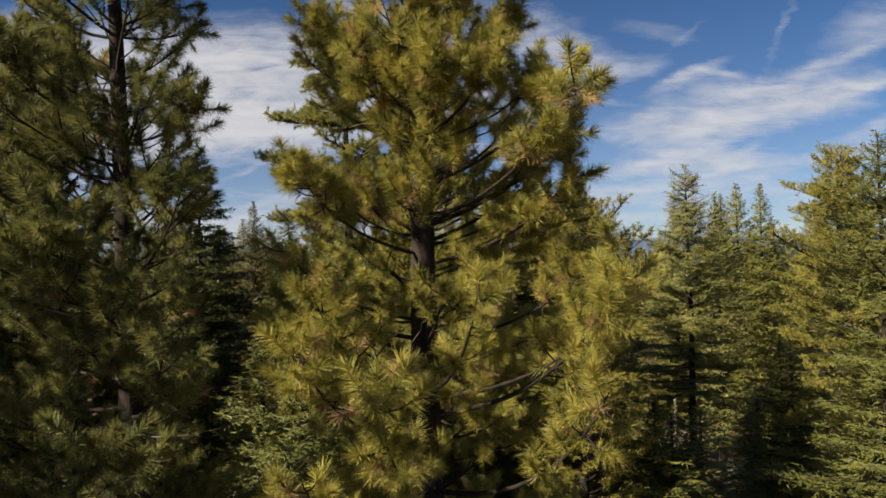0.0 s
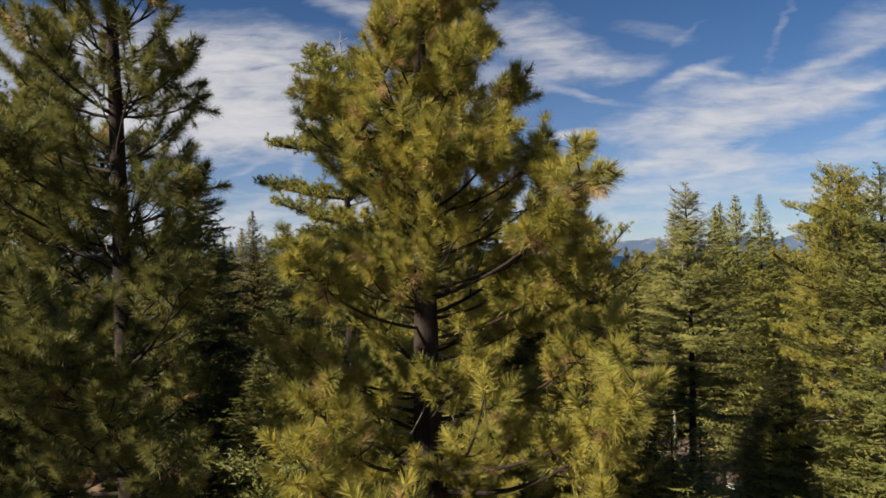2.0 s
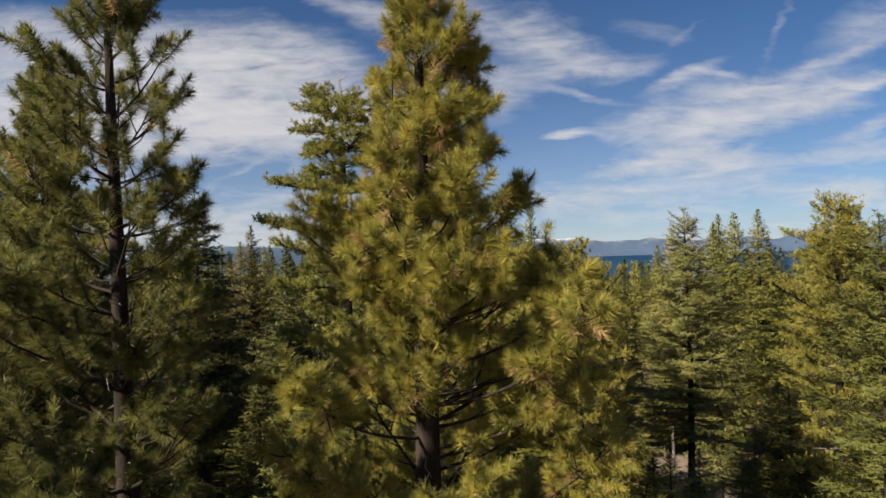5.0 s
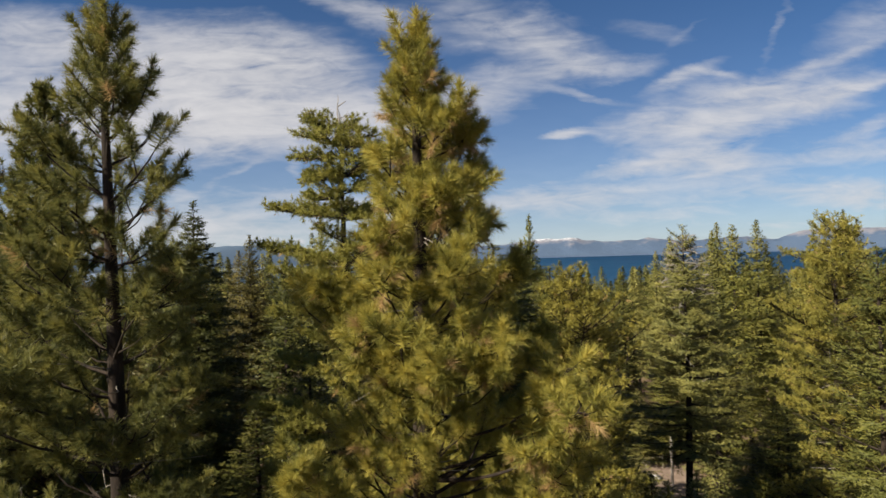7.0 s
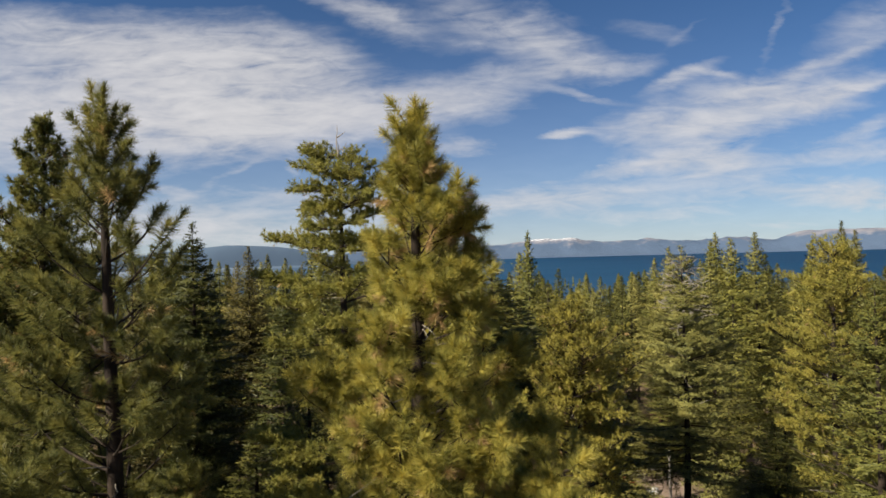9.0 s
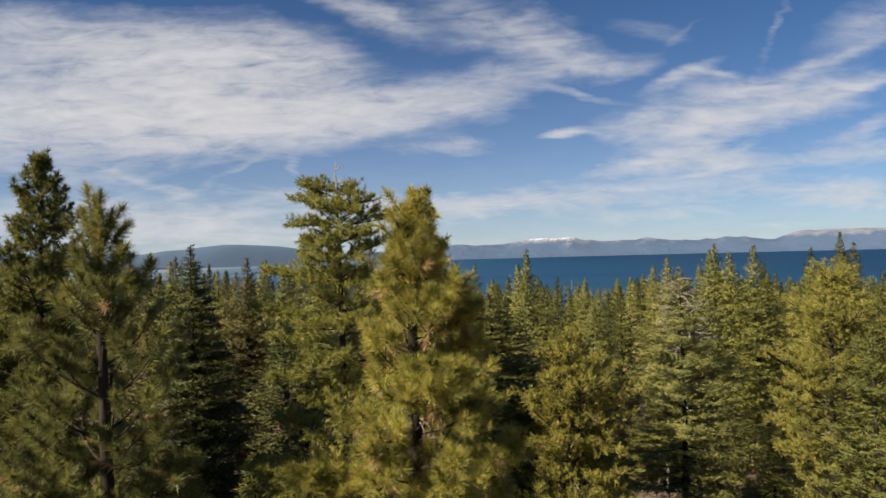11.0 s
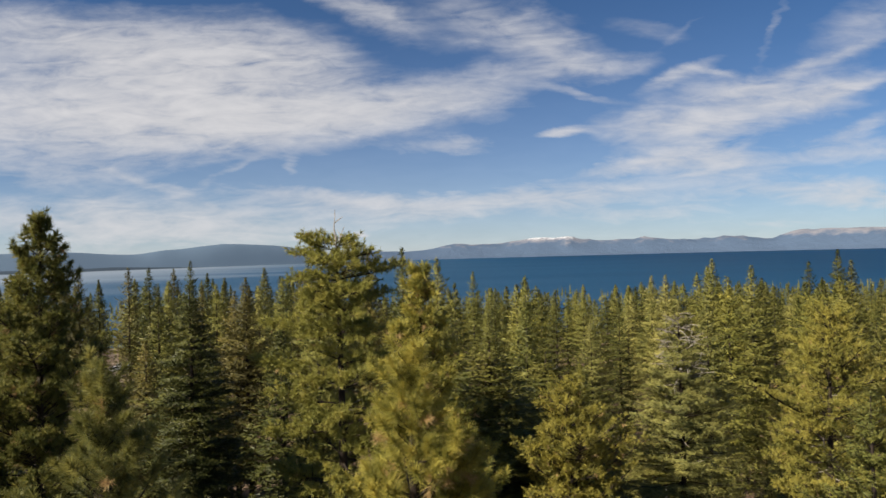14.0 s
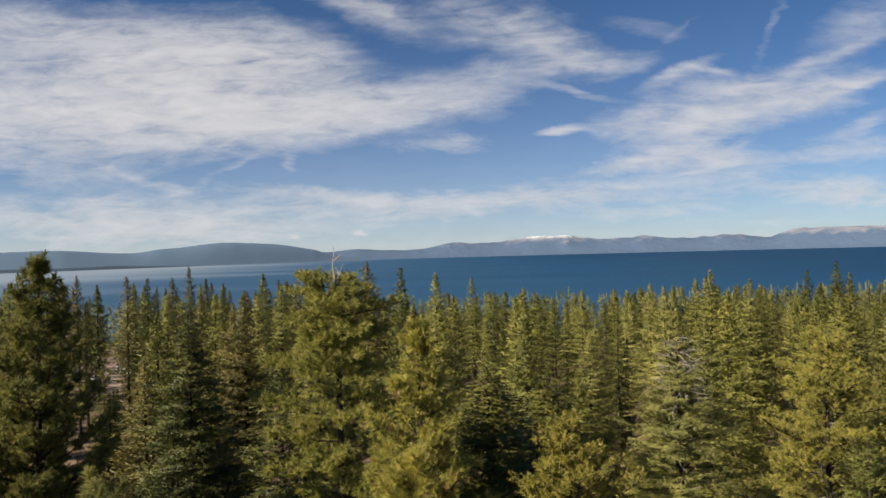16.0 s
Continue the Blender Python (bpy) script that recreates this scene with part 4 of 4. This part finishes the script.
def far_forest():
    """The wood beyond, down to the shore, as one sheet of small pointed crowns."""
    rng = np.random.default_rng(3)
    bag = Bag()
    for q in range(2600):
        y = rng.uniform(225, 560)
        x = rng.uniform(-1.0, 1.0) * y
        tall, base = rng.uniform(17, 24), ground_at(x, y)
        if base < LAKE_Z:
            continue
        k = 56
        u = 0.04 + 0.96 * rng.random(k)
        a = rng.uniform(0, 6.283, k)
        r = (0.1 + 2.4 * u) * rng.uniform(0.6, 1.1, k)
        b = np.stack([x + r * np.cos(a) * 0.3, y + r * np.sin(a) * 0.3, base + tall * (1 - 0.9 * u)], 1)
        w = unit(np.stack([np.cos(a), np.sin(a), rng.uniform(-0.5, 0.5, k)], 1))
        blades(bag, b, w, 0.3 + r * 0.8, np.full(k, 0.85), rng, np.stack([np.cos(a), np.sin(a), np.full(k, 0.5)], 1))
        blades(bag, np.array([[x, y, base + tall * 0.86]] * 2), unit(np.array([[0, 0, 1.0], [0.05, 0, 1]])), np.array([0.15, 0.14]) * tall, np.array([0.5, 0.5]), rng)
    ob = new("far_forest", bag.mesh("far_forest", FIR))
    return tagged(ob, "dense evergreen forest running down to the lake", "forest", kind="stuff")


far_forest()


# ---- the clearing and the parking ground ----
WOOD = rough_stuff("weathered_boards", ((0.3, (0.035, 0.024, 0.018)), (0.7, (0.10, 0.07, 0.05))), 3, (1, 1, 6), bump=0.3, depth=0.01)
ROOF = rough_stuff("red_brown_roofing", ((0.3, (0.17, 0.075, 0.055)), (0.7, (0.31, 0.15, 0.11))), 2.5, bump=0.3, depth=0.01)
GLASS = plain("window_glass", (0.03, 0.035, 0.04), 0.08)
POLE = rough_stuff("grey_pole_wood", ((0.3, (0.22, 0.18, 0.15)), (0.7, (0.45, 0.40, 0.34))), 4, (1, 1, 0.2), bump=0.4, depth=0.01)
TYRE = plain("tyre_rubber", (0.02, 0.02, 0.02), 0.8)
CHROME = plain("wheel_metal", (0.5, 0.5, 0.5), 0.3, 0.9)
LAMPS = plain("lamp_glass", (0.6, 0.58, 0.55), 0.2)
RED_LAMP = plain("tail_lamp", (0.35, 0.02, 0.02), 0.25)


def box(bag, lo, hi, bevel=0.0):
    bm = bmesh.new()
    bmesh.ops.create_cube(bm, size=1.0)
    for v in bm.verts:
        v.co = Vector(((lo[i] + hi[i]) / 2 + v.co[i] * (hi[i] - lo[i]) for i in range(3)))
    if bevel:
        bmesh.ops.bevel(bm, geom=bm.edges[:], offset=bevel, segments=2, affect="EDGES")
    bm.verts.index_update()
    bag.add([v.co[:] for v in bm.verts], [[0, 0, 0]])
    bag.f.pop()
    n = bag.n - len(bm.verts)
    bag.f.extend([[v.index + n for v in f.verts] for f in bm.faces])
    bm.free()
    return bag


def cabin(x, y, turn):
    """A small timber house with a pitched roof."""
    root = new("cabin")
    w, d, e, r = 5.0, 3.6, 2.9, 4.9
    for lo, hi in (((-w, -d, -0.4), (w, -d + 0.2, e)), ((-w, d - 0.2, -0.4), (w, d, e)), ((-w, -d + 0.2, -0.4), (-w + 0.2, d - 0.2, e)), ((w - 0.2, -d + 0.2, -0.4), (w, d - 0.2, e))):
        part("wall", box(Bag(), lo, hi), WOOD, root)
    for sx in (-1, 1):
        bag = Bag()
        bag.add([(sx * w, -d, e), (sx * w, d, e), (sx * w, 0, r), (sx * (w - 0.2), -d, e), (sx * (w - 0.2), d, e), (sx * (w - 0.2), 0, r)], [[0, 1, 2]])
        bag.f.extend([[5, 4, 3], [0, 3, 4, 1], [1, 4, 5, 2], [2, 5, 3, 0]])
        part("gable", bag, WOOD, root)
    for sy in (-1, 1):
        bag = Bag()
        k = (r - e) / d
        o = d + 0.6
        q = [(-w - 0.5, 0, r + 0.08), (w + 0.5, 0, r + 0.08), (w + 0.5, sy * o, e - 0.6 * k + 0.08), (-w - 0.5, sy * o, e - 0.6 * k + 0.08)]
        bag.add(q + [(a, b, c + 0.16) for a, b, c in q], [[0, 1, 2, 3]])
        bag.f.extend([[7, 6, 5, 4], [0, 4, 5, 1], [1, 5, 6, 2], [2, 6, 7, 3], [3, 7, 4, 0]])
        part("roof_slope", bag, ROOF, root, "red-brown roof slope")
    for cx in (-2.8, 2.6):
        win = part("window", box(Bag(), (cx - 0.7, -d - 0.04, 1.0), (cx + 0.7, -d - 0.003, 2.1)), POLE, root)
        for sx in (-1, 1):
            part("pane", box(Bag(), (cx + sx * 0.33 - 0.27, -d - 0.06, 1.08), (cx + sx * 0.33 + 0.27, -d - 0.043, 2.02)), GLASS, win)
    door = part("door", box(Bag(), (-0.45, -d - 0.05, 0.0), (0.45, -d - 0.003, 2.05), 0.01), ROOF, root)
    part("door_handle", box(Bag(), (0.30, -d - 0.11, 0.98), (0.38, -d - 0.053, 1.06), 0.01), CHROME, door)
    part("chimney", box(Bag(), (2.0, 0.3, 3.6), (2.6, 0.9, 5.9)), POLE, root, "grey chimney stack")
    root.matrix_basis = pose(x, y, ground_at(x, y), 0, 0, turn)
    return tagged(root, "dark timber cabin with a red-brown pitched roof", "house")


def lathe(profile, sides, axis_y):
    """A ring turned round the y axis: (radius, offset along y)."""
    bag = Bag()
    v, n = [], len(profile)
    for k in range(sides):
        a = 2 * math.pi * k / sides
        v += [(r * math.cos(a), axis_y + o, r * math.sin(a)) for r, o in profile]
    f = [[k * n + i, k * n + (i + 1) % n, ((k + 1) % sides) * n + (i + 1) % n, ((k + 1) % sides) * n + i] for k in range(sides) for i in range(n)]
    bag.add(v, f)
    return bag


def loft(stations, round_off=0.16):
    """Rounded cross sections (place, bottom, top, half width at the bottom, half width at the top) skinned from end to end."""
    bag, v = Bag(), []
    for x, lo, hi, wb, wt in stations:
        c = min(round_off, (hi - lo) * 0.4)
        half = [(wb - c * 0.6, lo), (wb, lo + c), (wt, hi - c), (wt - c, hi)]
        v += [(x, a, b) for a, b in half] + [(x, -a, b) for a, b in half[::-1]]
    n = 8
    f = [[i * n + k, i * n + (k + 1) % n, (i + 1) * n + (k + 1) % n, (i + 1) * n + k] for i in range(len(stations) - 1) for k in range(n)]
    bag.add(v, f)
    last = (len(stations) - 1) * n
    bag.f.extend([list(range(n))[::-1], [last + k for k in range(n)]])
    return bag


def car(paint, label):
    root = new("car")
    part("body", loft(((-2.2, 0.45, 0.75, 0.70, 0.66), (-2.05, 0.30, 0.92, 0.86, 0.80), (-1.2, 0.25, 0.98, 0.90, 0.86), (0.6, 0.25, 0.96, 0.90, 0.86), (1.6, 0.28, 0.86, 0.88, 0.80), (2.1, 0.34, 0.74, 0.82, 0.72), (2.22, 0.42, 0.62, 0.70, 0.62))), paint, root, smooth=False)
    cab = part("cabin_glass", loft(((-1.75, 0.93, 1.00, 0.78, 0.74), (-1.2, 0.93, 1.40, 0.80, 0.62), (0.1, 0.93, 1.44, 0.80, 0.62), (0.95, 0.92, 0.98, 0.78, 0.70)), 0.08), GLASS, root)
    part("roof_panel", loft(((-1.22, 1.385, 1.43, 0.60, 0.56), (-0.6, 1.425, 1.475, 0.62, 0.58), (0.12, 1.41, 1.455, 0.60, 0.56)), 0.03), paint, root)
    for sx in (-1.35, 1.38):
        for sy in (-1, 1):
            wheel = part("wheel", lathe(((0.20, -0.05), (0.20, 0.05), (0.05, 0.07), (0.05, -0.07)), 16, 0), CHROME, root)
            part("tyre", lathe(((0.20, -0.09), (0.30, -0.10), (0.33, -0.05), (0.33, 0.05), (0.30, 0.10), (0.20, 0.09)), 16, 0), TYRE, wheel)
            wheel.location = (sx, sy * 0.82, 0.33)
    for sy in (-1, 1):
        part("headlight", box(Bag(), (2.10, sy * 0.55 - 0.12, 0.58), (2.20, sy * 0.55 + 0.12, 0.70), 0.02), LAMPS, root)
        part("tail_light", box(Bag(), (-2.20, sy * 0.60 - 0.1, 0.66), (-2.08, sy * 0.60 + 0.1, 0.82), 0.02), RED_LAMP, root)
    return tagged(root, label, "car")


def parked(ob, x, y, turn):
    ob.matrix_basis = pose(x, y, ground_at(x, y) + 0.02, 0, 0, turn)
    return ob


cabin(22.8, 74.0, 12)
red_car = parked(car(plain("red_paint", (0.42, 0.025, 0.025), 0.3), "red car parked in the clearing"), 16.3, 63.8, 15)
white_car = parked(car(plain("white_paint", (0.75, 0.75, 0.74), 0.3), "white car parked beyond the trees"), -104.0, 214.0, 80)
for k, (dx, dy) in enumerate(((3.2, 1.5), (6.3, -0.6), (9.5, 2.2), (2.0, -16.0), (-3.0, 9.0), (13.0, 8.0))):
    tagged(copy_thing(white_car, pose(-104 + dx, 214 + dy, ground_at(-104 + dx, 214 + dy) + 0.02, 0, 0, 80 + 7 * k)), group="parked white cars")
tagged(white_car, group="parked white cars")
copy_thing(red_car, pose(-48.0, 104.0, ground_at(-48, 104) + 0.02, 0, 0, 110))["label"] = "red car parked beside the track"


def pole(x, y, tall, arm):
    root = new("utility_pole")
    bag = Bag()
    tube(bag, [(0, 0, -0.5), (0, 0, tall * 0.5), (0, 0, tall)], [0.15, 0.13, 0.10], 10)
    part("post", bag, POLE, root, smooth=True)
    if arm:
        beam = part("crossarm", box(Bag(), (-1.1, -0.06, tall - 0.7), (1.1, 0.06, tall - 0.56), 0.01), POLE, root)
        for ix in (-0.95, -0.45, 0.45, 0.95):
            ins = Bag()
            tube(ins, [(ix, 0, tall - 0.57), (ix, 0, tall - 0.48), (ix, 0, tall - 0.40)], [0.03, 0.05, 0.03], 8)
            part("insulator", ins, LAMPS, beam)
    root.matrix_basis = pose(x, y, ground_at(x, y), 0, 0, 20)
    return tagged(root, "weathered wooden utility pole", "pole")


pole(21.0, 61.0, 4.6, False)
pole(-92.5, 200.0, 9.5, True)


def rail_fence(x, y, turn, spans):
    root = new("rail_fence")
    for i in range(spans + 1):
        part("post", box(Bag(), (i * 1.8 - 0.06, -0.06, -0.3), (i * 1.8 + 0.06, 0.06, 1.15), 0.012), POLE, root)
    for i in range(spans):
        for z in (0.55, 0.98):
            part("rail", box(Bag(), (i * 1.8 + 0.063, -0.03, z - 0.05), (i * 1.8 + 1.737, 0.03, z + 0.05), 0.01), POLE, root)
    root.matrix_basis = pose(x, y, ground_at(x, y), 0, 0, turn)
    return tagged(root, "grey two-rail wooden fence at the clearing", "fence")


rail_fence(18.6, 66.5, 8, 2)


def boulder(x, y, size, seed):
    bm = bmesh.new()
    bmesh.ops.create_icosphere(bm, subdivisions=3, radius=1.0)
    for v in bm.verts:
        k = 1 + 0.25 * noise.noise(v.co * 1.4 + Vector((seed, 0, 0))) + 0.08 * noise.noise(v.co * 4)
        v.co = Vector((v.co.x * 1.3, v.co.y, v.co.z * 0.65)) * k * size
    me = bpy.data.meshes.new("boulder")
    bm.to_mesh(me)
    bm.free()
    me.shade_smooth()
    me.materials.append(STONE)
    ob = new("boulder", me)
    ob.matrix_basis = pose(x, y, ground_at(x, y) + size * 0.2, 0, 0, seed * 40)
    return tagged(ob, "pale granite boulder lying in the clearing", "rock", group="boulders")


STONE = rough_stuff("pale_granite", ((0.3, (0.42, 0.40, 0.37)), (0.7, (0.66, 0.63, 0.58))), 3, bump=0.4, depth=0.02)
boulder(20.0, 63.0, 0.55, 1)
boulder(22.6, 53.0, 0.4, 2)
boulder(17.2, 57.5, 0.35, 3)
